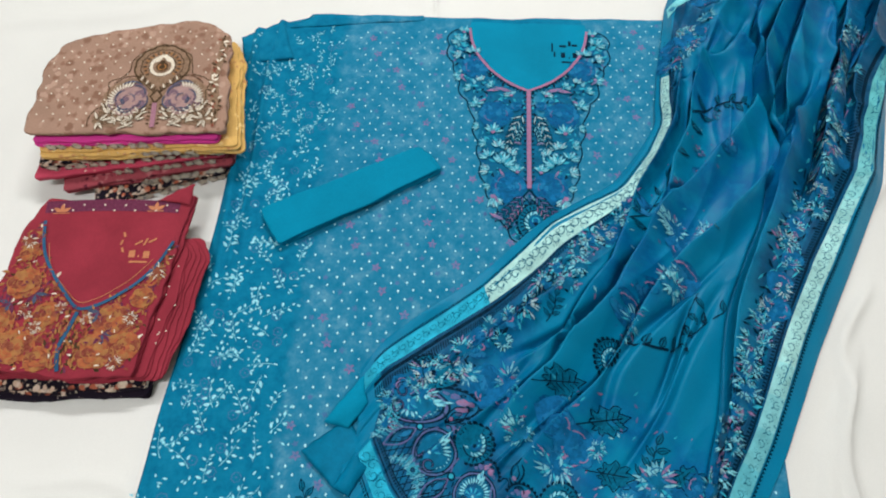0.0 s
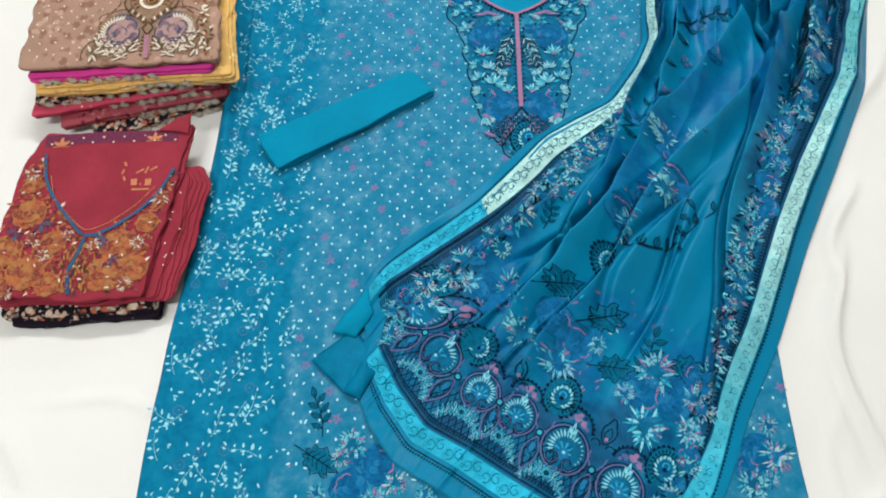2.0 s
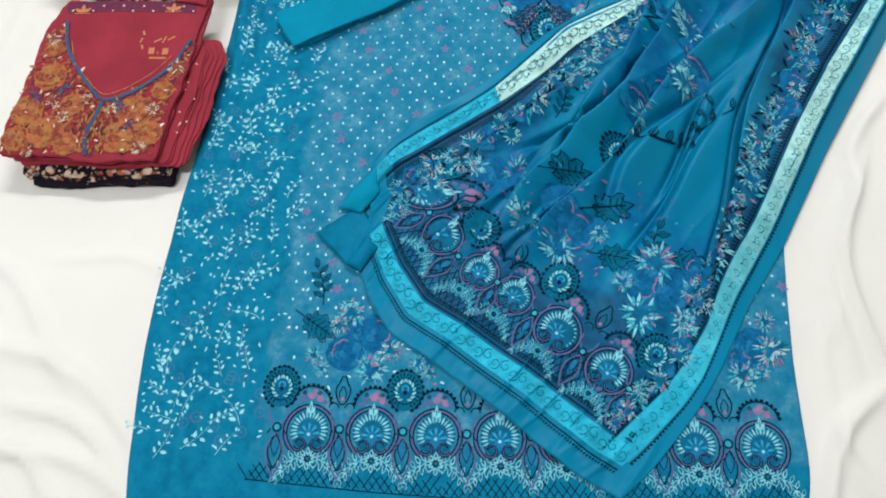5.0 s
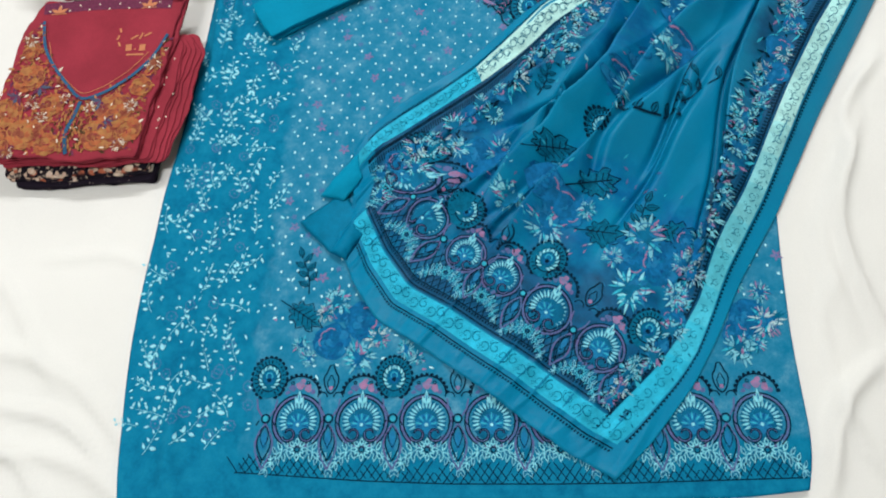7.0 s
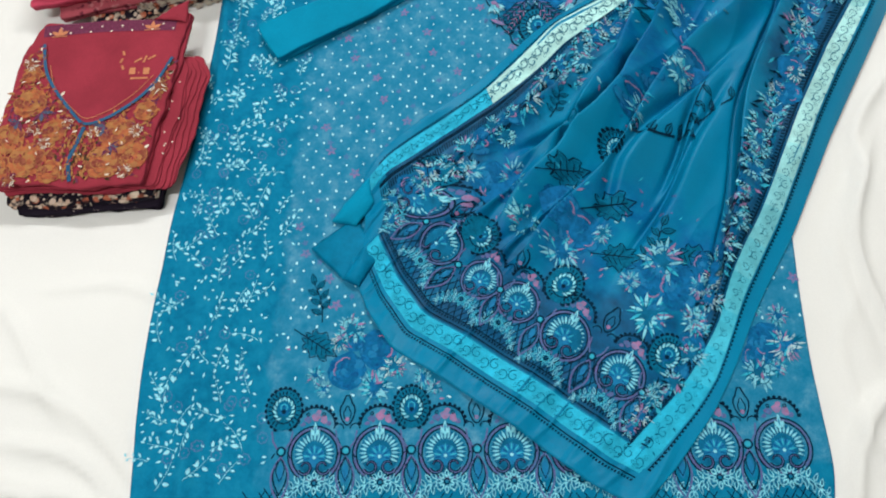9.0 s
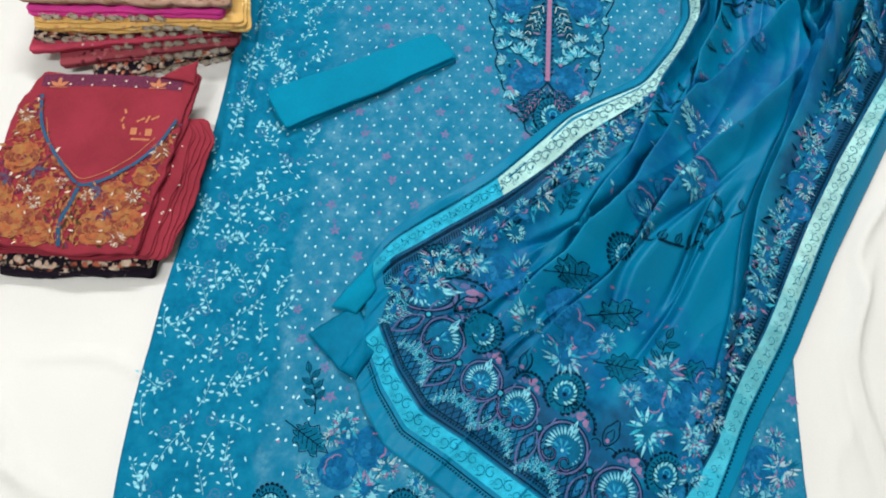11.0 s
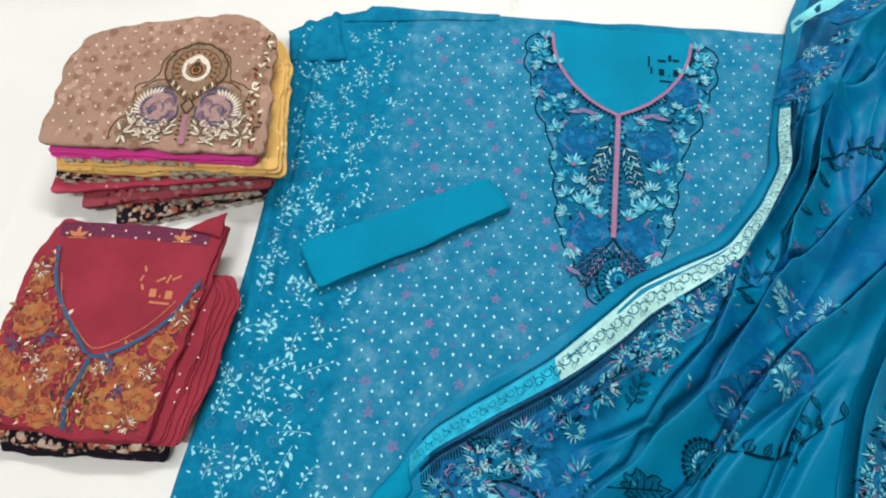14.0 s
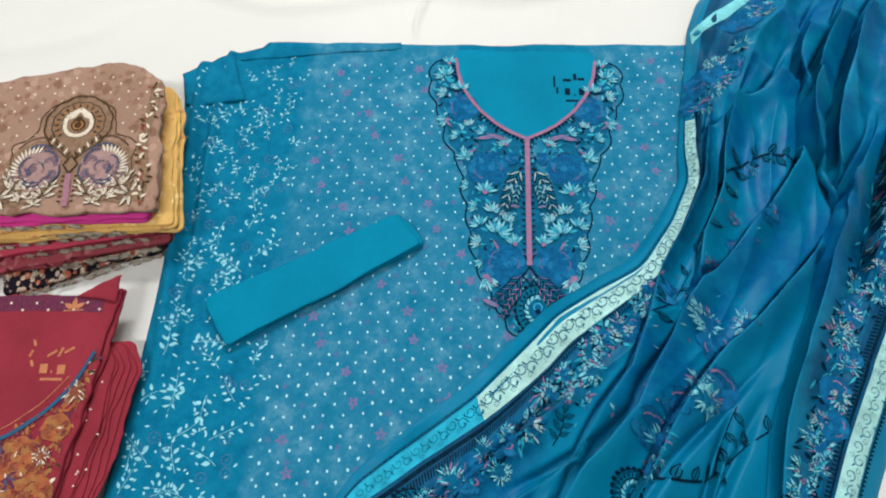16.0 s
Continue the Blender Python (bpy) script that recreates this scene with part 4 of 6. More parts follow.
def oval_drop(ink):
    """Ring with a long pointed loop under it."""
    ink.arc(0, 0, 0.0052, 0, 360, 0.0016, M_NAVY, 4, 12)
    ink.disc(0, 0, 0.0034, M_AQUA, 4, 8)
    for k, m, w in ((1.25, M_MAUVE, 0.0022), (1.0, M_NAVY, 0.0016), (0.6, M_NAVY, 0.0010)):
        pts = [(0.0098 * k * math.sin(math.pi * t) * (1 - 0.25 * t), -0.007 - 0.043 * k * t - 0.004 * (1 - k)) for t in np.linspace(0, 1, 12)]
        ink.stroke(pts, w, m, 3)
        ink.stroke([(-x, y) for x, y in pts], w, m, 3)
    ink.disc(0, -0.026, 0.004, M_BLUE2, 2, 8, ry=0.012)
    for s in (-1, 1):
        ink.stroke([(s * 0.005, 0.003), (s * 0.011, 0.012), (s * 0.013, 0.024)], 0.0020, M_MAUVE, 2)
        ink.stroke([(s * 0.008, -0.002), (s * 0.012, -0.008)], 0.0014, M_NAVY, 2)


def peacock_eye(ink, r=0.024):
    for i in range(21):
        a = radians(-65 + 310 * i / 20)
        ink.disc(0.92 * r * math.cos(a), 1.08 * r * math.sin(a), r * 0.125, M_NAVY, 0, 7)
    ink.disc(0, 0, r * 0.90, M_DTEAL, 1, 16, ry=r * 1.05)
    for i in range(22):
        a = -62 + 304 * i / 21
        c, s = math.cos(radians(a)), math.sin(radians(a))
        ink.leaf(r * 0.62 * c, r * 0.74 * s, a, r * 0.24, r * 0.09, M_NAVY, 2)
    ink.arc(0, 0, r * 0.60, 0, 360, r * 0.06, M_NAVY, 3, 16, ry=r * 0.70)
    for s in (-1, 1):
        for i in range(7):
            a = 90 - s * (20 + 24 * i)
            c, q = math.cos(radians(a)), math.sin(radians(a))
            ink.leaf(r * 0.40 * c, r * 0.46 * q, a + s * 62, r * 0.30, r * 0.13, M_BRIGHT if i % 3 else M_PALE, 4)
    ink.disc(0, 0.02 * r, r * 0.30, M_BLUE, 4, 10, ry=r * 0.36)
    ink.arc(0, r * 0.10, r * 0.17, -40, 220, r * 0.06, M_AQUA, 5, 9)
    ink.disc(0, -r * 0.10, r * 0.12, M_NAVY, 5, 7)


def small_drop(ink):
    pts = [(0.009 * math.sin(2 * math.pi * t) * (1 - 0.3 * math.cos(2 * math.pi * t)), -0.014 * math.cos(2 * math.pi * t) + 0.008 * (abs(t - 0.5) < 0.06)) for t in np.linspace(0, 1, 18)]
    ink.stroke(pts, 0.0018, M_NAVY, 1, closed=True)
    ink.stroke([(x * 0.5, y * 0.5 - 0.002) for x, y in pts], 0.0013, M_NAVY, 1, closed=True)
    ink.disc(0, -0.007, 0.0028, M_PINK, 2, 6)
    for s in (-1, 1):
        ink.arc(s * 0.010, -0.018, 0.006, 0, 180, 0.0015, M_NAVY, 1, 7)


def scroll_pair(ink, x, y, deg, r, m, level=2):
    """A curled tendril as on the woven border."""
    pts = []
    for t in np.linspace(0, 1, 12):
        a = radians(deg + 400 * t)
        rr = r * (1 - 0.75 * t)
        pts.append((x + rr * math.cos(a), y + rr * math.sin(a)))
    ink.stroke(pts, r * 0.15, m, level, taper=0.4)


# -- the shirt's print --
def centre_edge(y):
    return -0.243 + 0.085 * y


NK_O, NK_A = (0.142, 0.557), math.degrees(math.atan2(-0.0765, 0.997))
NECK_OUT = [(0.0, -0.102), (0.022, -0.094), (0.036, -0.07), (0.046, -0.045), (0.064, -0.012), (0.076, 0.03), (0.080, 0.07), (0.088, 0.11), (0.092, 0.15),
            (0.114, 0.19), (0.122, 0.23), (0.138, 0.27), (0.142, 0.31), (0.130, 0.338), (0.115, 0.335)]
NECK_IN = [(0.0, 0.196), (0.022, 0.207), (0.045, 0.222), (0.070, 0.246), (0.090, 0.276), (0.101, 0.305), (0.106, 0.338)]


def half_width(b):
    p = np.array(NECK_OUT[:-1])
    return float(np.interp(b, p[:, 1], p[:, 0], left=0, right=0.13))


def neck_local(x, y):
    a = radians(-NK_A)
    dx, dy = x - NK_O[0], y - NK_O[1]
    return dx * math.cos(a) - dy * math.sin(a), dx * math.sin(a) + dy * math.cos(a)


def in_neck(x, y, pad=0.004):
    a, b = neck_local(x, y)
    return -0.105 < b < 0.36 and abs(a) < half_width(b) + pad


def shirt_dots():
    rnd = random.Random(4)
    dots, pink = Ink(on_shirt, 0.0004), Ink(on_shirt, 0.0004)
    dx, dy = 0.0236, 0.0128
    for j in range(-8, 84):
        for i in range(-14, 24):
            x, y = dx * (i + 0.5 * (j % 2)) + 0.012 * j * 0.077, j * dy + 0.002
            x, y = x + rnd.uniform(-0.0012, 0.0012), y + rnd.uniform(-0.0012, 0.0012)
            if not (centre_edge(y) + 0.012 + 0.05 * max(0, y - 0.6) < x < 0.432) or y > 0.905 or in_neck(x, y) or y < -0.02:
                continue
            if y < 0.10 and rnd.random() < (0.10 - y) * 9:
                continue
            if (i + 2 * j) % 5 == 0 and j % 3 == 0:
                pink.place(x, y)
                star_flower(pink, rnd, 0.0086, M_FLORET, M_FLECK)
                continue
            if (2 * i + j) % 7 == 0:
                pink.place(x + 0.009, y)
                star_flower(pink, rnd, 0.0052, M_FLECK)
            dots.place(x, y, rnd.uniform(-25, 25))
            k = rnd.uniform(0.8, 1.1) * (0.84 if y > 0.45 else 1.0)
            dots.disc(0, 0, 0.0016 * k, M_DOT, 0, 7, ry=0.0023 * k)
    dots.done("white_dot_print", shirt, "small white printed dots", "stuff")
    pink.done("pink_floret_print", shirt, "small dusty pink printed florets", "stuff")


def shirt_sprays():
    rnd = random.Random(9)
    y, row = -0.135, 0
    while y < 0.90:
        size = 0.036 if y < 0.5 else 0.030 if y < 0.66 else 0.024
        lo, hi = along(SHIRT_L, (y + 0.192) / 1.127)[0] + 0.016, centre_edge(y) - 0.008
        x = lo + rnd.uniform(0, 0.03)
        while x < hi:
            if not (y > 0.84 and x < -0.255):
                k = Ink(on_shirt, 0.0004)
                k.place(x, y + rnd.uniform(-0.012, 0.012), rnd.choice([-60, -30, 10, 35, 70, 150]) + rnd.uniform(-15, 15), 1.0)
                spray(k, rnd, size * rnd.uniform(0.8, 1.15), None, 7 if y < 0.6 else 5)
                k.done("leaf_spray", shirt)
            x += size * (rnd.uniform(0.95, 1.3) if y < 0.6 else rnd.uniform(1.1, 1.5))
        y += size * 0.98
        row += 1
    rings = Ink(on_shirt, 0.0004)
    for _ in range(75):
        y = rnd.uniform(-0.13, 0.88)
        lo, hi = along(SHIRT_L, (y + 0.192) / 1.127)[0] + 0.02, centre_edge(y)
        rings.place(rnd.uniform(lo, hi), y)
        ring_flower(rings, 0.0065, M_FLECK)
    loose = Ink(on_shirt, 0.0004)
    for _ in range(420):
        y = rnd.uniform(-0.13, 0.90)
        lo, hi = along(SHIRT_L, (y + 0.192) / 1.127)[0] + 0.01, centre_edge(y) + 0.012
        loose.place(rnd.uniform(lo, hi), y, rnd.uniform(0, 360))
        loose.leaf(0, 0, 0, rnd.uniform(0.004, 0.008), 0.003, M_SPRIG, 0)
    rings.done("ring_flower_print", shirt, "faded violet ring flowers", "stuff")
    loose.done("loose_leaf_print", shirt, "small white printed leaves", "stuff")


def shirt_hem():
    rnd = random.Random(12)
    lat = Ink(on_shirt, 0.0004)
    foot = lambda x: float(np.interp(x, [-0.26, -0.105, 0.0, 0.115, 0.2, 0.41], [-0.163, -0.178, -0.185, -0.189, -0.191, -0.192]))
    for i in range(67):
        x = -0.258 + 0.0100 * i
        for s in (-1, 1):
            t0, t1 = rnd.choice([0, 0, 0.15]), rnd.choice([1, 1, 0.8, 0.5])
            lat.stroke([(x + s * 0.018 * t, foot(x) + 0.024 * t) for t in np.linspace(t0, t1, 5)], 0.0012, M_NAVY, 0)
    lat.stroke([(x, foot(x)) for x in np.linspace(-0.262, 0.41, 60)], 0.0014, M_NAVY, 0)
    lat.done("lattice_border", shirt, "dark crosshatched border line")
    for k in range(8):
        x, y = -0.185 + 0.0795 * k, -0.106 - 0.0030 * k
        a = Ink(on_shirt, 0.0006).place(x, y, -2)
        heart_arch(a)
        a.done("heart_arch", shirt)
        g = Ink(on_shirt, 0.0006).place(x, y - 0.033, -2, 1.3)
        white_garland(g, rnd)
        g.done("white_garland", shirt)
    for k in range(8):
        x, y = -0.226 + 0.0795 * k, -0.101 - 0.0030 * k
        o = Ink(on_shirt, 0.0008).place(x, y, -2)
        oval_drop(o)
        o.done("oval_drop", shirt)
        p = Ink(on_shirt, 0.0008).place(x + 0.002, y + 0.050 - (0.006 if k % 2 else 0), -2)
        if k % 2 == 0:
            peacock_eye(p)
            p.done("peacock_eye", shirt)
        else:
            small_drop(p)
            p.done("small_drop", shirt)
    for x, y, kind, size, deg in [(-0.178, 0.058, 0, 0.052, 12), (-0.186, 0.031, 1, 0.046, -35), (0.40, 0.045, 2, 0.02, 0)]:
        b = Ink(on_shirt, 0.0005).place(x, y, deg)
        if kind == 0:
            dark_branch(b, rnd, size)
            b.done("dark_branch", shirt, sub="leaf")
        elif kind == 1:
            oak_leaf(b, size)
            b.done("oak_leaf", shirt)
    for x, y, r in [(-0.145, -0.007, 0.024), (-0.104, 0.018, 0.025), (-0.135, 0.030, 0.013), (0.379, -0.002, 0.024), (0.36, -0.02, 0.016)]:
        b = Ink(on_shirt, 0.0005).place(x, y)
        rose(b, rnd, r)
        b.done("rose", shirt, sub="petal")
    for x, y, r in [(-0.140, 0.046, 0.024), (-0.155, 0.030, 0.014), (-0.110, -0.030, 0.024), (-0.085, -0.006, 0.018), (-0.185, -0.010, 0.013), (-0.175, -0.028, 0.012),
                    (-0.05, -0.022, 0.014), (-0.035, -0.034, 0.012), (0.401, -0.008, 0.024), (0.363, -0.039, 0.024), (0.40, 0.03, 0.016), (0.385, -0.035, 0.014), (0.372, 0.04, 0.012)]:
        b = Ink(on_shirt, 0.0007).place(x, y)
        blossom(b, rnd, r, M_CREAM if rnd.random() < 0.3 else M_PALE)
        b.done("blossom", shirt)
    sp = Ink(on_shirt, 0.0004)
    for _ in range(120):
        x, y = rnd.uniform(-0.235, 0.425), rnd.uniform(-0.05, 0.10)
        sp.place(x, y, rnd.uniform(0, 360))
        sp.leaf(0, 0, 0, rnd.uniform(0.004, 0.008), 0.003, M_DOT if rnd.random() < 0.7 else M_PINK, 0)
    sp.done("loose_petal_print", shirt, "small scattered printed petals", "stuff")


def shirt_neck():
    rnd = random.Random(21)
    at = lambda lift=0.0007: Ink(on_shirt, lift).place(NK_O[0], NK_O[1], NK_A)
    # plain facing inside the neckline
    f = at(0.0005)
    n_in = [tuple(p) for p in curve_at(NECK_IN, 24)]
    fb, fa = [p[1] for p in n_in] + [0.356], [p[0] for p in n_in] + [0.104]
    k, prev = f.mat(M_TEAL), None
    for b in np.linspace(0.197, 0.356, 34):
        w = float(np.interp(b, fb, fa))
        row = [f.add((w * (t / 12 - 1), b), 0) for t in range(25)]
        if prev:
            for i in range(24):
                f.faces.append((prev[i], prev[i + 1], row[i + 1], row[i]))
                f.ids.append(k)
        prev = row
    f.done("neck_facing", shirt, "plain teal facing inside the neckline")
    # embroidered ground, one strip of quads a side
    g = at(0.0003)
    for s in (-1, 1):
        prev = None
        k = g.mat(M_EMB)
        for b in np.linspace(-0.10, 0.338, 60):
            lo = 0.0 if b < 0.196 else float(np.interp(b, [p[1] for p in NECK_IN], [p[0] for p in NECK_IN]))
            hi = max(half_width(b) - 0.003 + 0.003 * math.sin(b * 210), lo + 0.001)
            cur = (g.add((s * lo, b), 0), g.add((s * hi, b), 0))
            if prev:
                g.faces.append((prev[0], prev[1], cur[1], cur[0]))
                g.ids.append(k)
            prev = cur
    g.done("embroidery_ground", shirt, "dark teal ground of the neck embroidery")
    edge = at(0.0009)
    out = curve_at(NECK_OUT, 90)
    for s in (-1, 1):
        pts = []
        for i, (a, b) in enumerate(out):
            w = 0.0065 * abs(math.sin(i * 0.40))
            pts.append((s * (a + w), b))
        edge.stroke(pts, 0.0022, M_NAVY, 1)
    edge.done("scalloped_edge", shirt, "dark scalloped embroidery outline")
    fill = at(0.0008)
    for _ in range(520):
        b = rnd.uniform(-0.095, 0.33)
        lo = 0.006 if b < 0.2 else float(np.interp(b, [p[1] for p in NECK_IN], [p[0] for p in NECK_IN])) + 0.006
        hi = half_width(b) - 0.006
        if hi <= lo:
            continue
        a, ang, l = rnd.uniform(lo, hi), rnd.uniform(0, 360), rnd.uniform(0.007, 0.013)
        m = rnd.choices([M_NAVY, M_DTEAL, M_AQUA, M_BLUE, M_MAUVE, M_PALE], [4, 3, 3, 2.5, 1.0, 1.2])[0]
        lv = rnd.randint(0, 3)
        for s in (-1, 1):
            fill.leaf(s * a, b, ang if s > 0 else 180 - ang, l, l * 0.36, m, lv)
    fill.done("leaf_embroidery", shirt, "dense aqua and navy leaf embroidery", "stuff")

    def mirrored(a, b, s, lift):
        c, q = math.cos(radians(NK_A)), math.sin(radians(NK_A))
        return Ink(on_shirt, lift).place(NK_O[0] + c * s * a - q * b, NK_O[1] + q * s * a + c * b, NK_A, 1, s)

    for a, b, r in [(0.034, 0.002, 0.029), (0.056, 0.146, 0.028), (0.094, 0.248, 0.024), (0.022, 0.163, 0.010)]:
        for s in (-1, 1):
            k = mirrored(a, b, s, 0.0019)
            rose(k, random.Random(int(b * 1000)), r, M_BLUE, M_BLUE2, M_FADE, M_MAUVE)
            k.done("rose", shirt, sub="petal")
    PB = [M_BRIGHT, M_PALE, M_AQUA]
    # sprays: place, direction, number, length, spread
    sprays = [(0.058, -0.018, 250, 6, 0.018, 110), (0.062, 0.004, 330, 3, 0.012, 70), (0.044, 0.044, 120, 8, 0.020, 190), (0.064, 0.030, 20, 5, 0.015, 120), (0.019, 0.030, 80, 6, 0.014, 130), (0.066, 0.056, 60, 6, 0.015, 160),
              (0.050, 0.076, 100, 6, 0.015, 160), (0.070, 0.084, 20, 5, 0.013, 130), (0.060, 0.108, 100, 6, 0.016, 170), (0.030, 0.062, 110, 5, 0.013, 120), (0.082, 0.118, 10, 4, 0.012, 110), (0.086, 0.162, 60, 6, 0.015, 160),
              (0.030, 0.186, 60, 6, 0.012, 170), (0.060, 0.206, 40, 5, 0.013, 130), (0.098, 0.198, 30, 5, 0.013, 120), (0.082, 0.216, 70, 4, 0.012, 110), (0.116, 0.226, 350, 5, 0.014, 120), (0.098, 0.280, 90, 7, 0.015, 170),
              (0.118, 0.272, 20, 5, 0.014, 130), (0.120, 0.304, 60, 7, 0.017, 180), (0.116, 0.328, 100, 5, 0.013, 140), (0.024, 0.112, 70, 4, 0.010, 100)]
    for n, (a, b, deg, count, l, spread) in enumerate(sprays):
        for s in (-1, 1):
            k = mirrored(a, b, s, 0.0020 + 0.0001 * (n % 3))
            fan(k, 0, 0, deg, count + 1, l * 1.05, spread * 0.8, PB if n % 3 else [M_BRIGHT, M_CREAM, M_PALE])
            if n % 4 == 0:
                k.disc(0, 0, l * 0.22, M_PINK, 6, 7, wob=0.2)
            k.done("leaf_spray", shirt)
    for s in (-1, 1):
        for pts, l, mats in (([(0.008, 0.148), (0.020, 0.126), (0.030, 0.100), (0.034, 0.078)], 0.020, [M_DTEAL, M_CREAM]), ([(0.010, 0.128), (0.016, 0.108), (0.020, 0.086)], 0.014, [M_PALE, M_DTEAL]),
                             ([(0.008, -0.012), (0.022, -0.030), (0.040, -0.046), (0.052, -0.056)], 0.018, [M_DTEAL, M_MAUVE]), ([(0.010, -0.030), (0.024, -0.048), (0.036, -0.070)], 0.014, [M_DTEAL, M_PINK])):
            k = mirrored(0, 0, s, 0.0022)
            fern(k, pts, l, mats)
            k.done("fern_embroidery", shirt, "navy fern sprigs beside the placket")
        for a, b, deg, l in ((0.030, 0.194, 20, 0.030), (0.046, 0.200, -10, 0.028), (0.040, -0.060, 25, 0.026), (0.050, -0.030, 70, 0.018), (0.040, 0.020, 60, 0.018), (0.012, 0.086, 10, 0.014), (0.108, 0.214, 40, 0.016), (0.072, 0.178, -30, 0.016)):
            k = mirrored(a, b, s, 0.0025)
            stitched_leaf(k, 0, 0, deg, l, l * 0.24, M_PINK, 2, M_EMB)
            k.done("pink_leaf", shirt)
    eye = Ink(on_shirt, 0.0017).place(NK_O[0] + 0.0048, NK_O[1] - 0.062, NK_A)
    peacock_eye(eye, 0.031)
    eye.done("peacock_eye", shirt)
    dm = at(0.0024)
    dm.stroke([(0, -0.002), (0.009, -0.015), (0, -0.028), (-0.009, -0.015)], 0.0022, M_NAVY, 1, closed=True)
    dm.stroke([(0, -0.008), (0.005, -0.015), (0, -0.022), (-0.005, -0.015)], 0.0013, M_MAUVE, 1, closed=True)
    dm.done("diamond_stitch", shirt)
    p = at(0.0022)
    p.stroke([(0, b) for b in np.linspace(0.0, 0.196, 30)], 0.0068, M_PLACKET, 3)
    p.done("placket", shirt, "dusty mauve placket strip")
    st = at(0.0018)
    for s in (-1, 1):
        for b in np.linspace(0.004, 0.190, 22):
            st.leaf(s * 0.004, b, 90 - s * 70, 0.006, 0.003, M_NAVY, 1)
        for (a, b), (c, d) in zip(curve_at(NECK_IN, 30)[:-1], curve_at(NECK_IN, 30)[1:]):
            ang = math.degrees(math.atan2(d - b, c - a)) - 90
            st.leaf(s * a, b, ang if s > 0 else 180 - ang, 0.009, 0.004, M_NAVY, 1)
        pipe = at(0.0024)
        pipe.stroke([(s * a, b) for a, b in curve_at(NECK_IN, 40)], 0.0046, M_PLACKET, 3)
        pipe.done("neck_piping", shirt, "dusty mauve neck piping")
    st.done("blanket_stitch", shirt, "navy stitches along the neck")
    mark = at(0.0010)
    for x, y, w, h in [(0.062, 0.303, 0.012, 0.005), (0.074, 0.309, 0.005, 0.012), (0.083, 0.305, 0.010, 0.005), (0.062, 0.282, 0.008, 0.012), (0.073, 0.276, 0.002, 0.003),
                       (0.083, 0.282, 0.008, 0.012), (0.072, 0.266, 0.026, 0.0035), (0.043, 0.300, 0.003, 0.02), (0.047, 0.284, 0.003, 0.012)]:
        mark.poly([(x - w / 2, y - h / 2), (x + w / 2, y - h / 2), (x + w / 2, y + h / 2), (x - w / 2, y + h / 2)], M_NAVY, 0)
    mark.done("stamped_mark", shirt, "small dark stamped mark as plain bars")


shirt_dots()
shirt_sprays()
shirt_hem()
shirt_neck()


# -- the scarf's print and woven border --
def border_strip(name, lo, hi, v0, v1, mat, lift, n=150, parts_=4, label=""):
    """A ribbon lying on the drape between two print coordinates, along the scarf."""
    k = Ink(on_grid, lift)
    prev = None
    for v in np.linspace(v0, v1, n):
        i = k.mat(mat(v) if callable(mat) else mat)
        row = [k.add((across(lo + (hi - lo) * t / parts_, v), v), 0) for t in range(parts_ + 1)]
        if prev:
            for a in range(parts_):
                k.faces.append((prev[a], prev[a + 1], row[a + 1], row[a]))
                k.ids.append(i)
        prev = row
    return k.done(name, scarf, label)


def cross_strip(name, v0, v1, u0, u1, mat, lift, n=110, label=""):
    k = Ink(on_grid, lift)
    i = k.mat(mat)
    prev = None
    for u in np.linspace(u0, u1, n):
        row = [k.add((u, v0 + (v1 - v0) * t / 4), 0) for t in range(5)]
        if prev:
            for a in range(4):
                k.faces.append((prev[a], row[a], row[a + 1], prev[a + 1]))
                k.ids.append(i)
        prev = row
    return k.done(name, scarf, label)


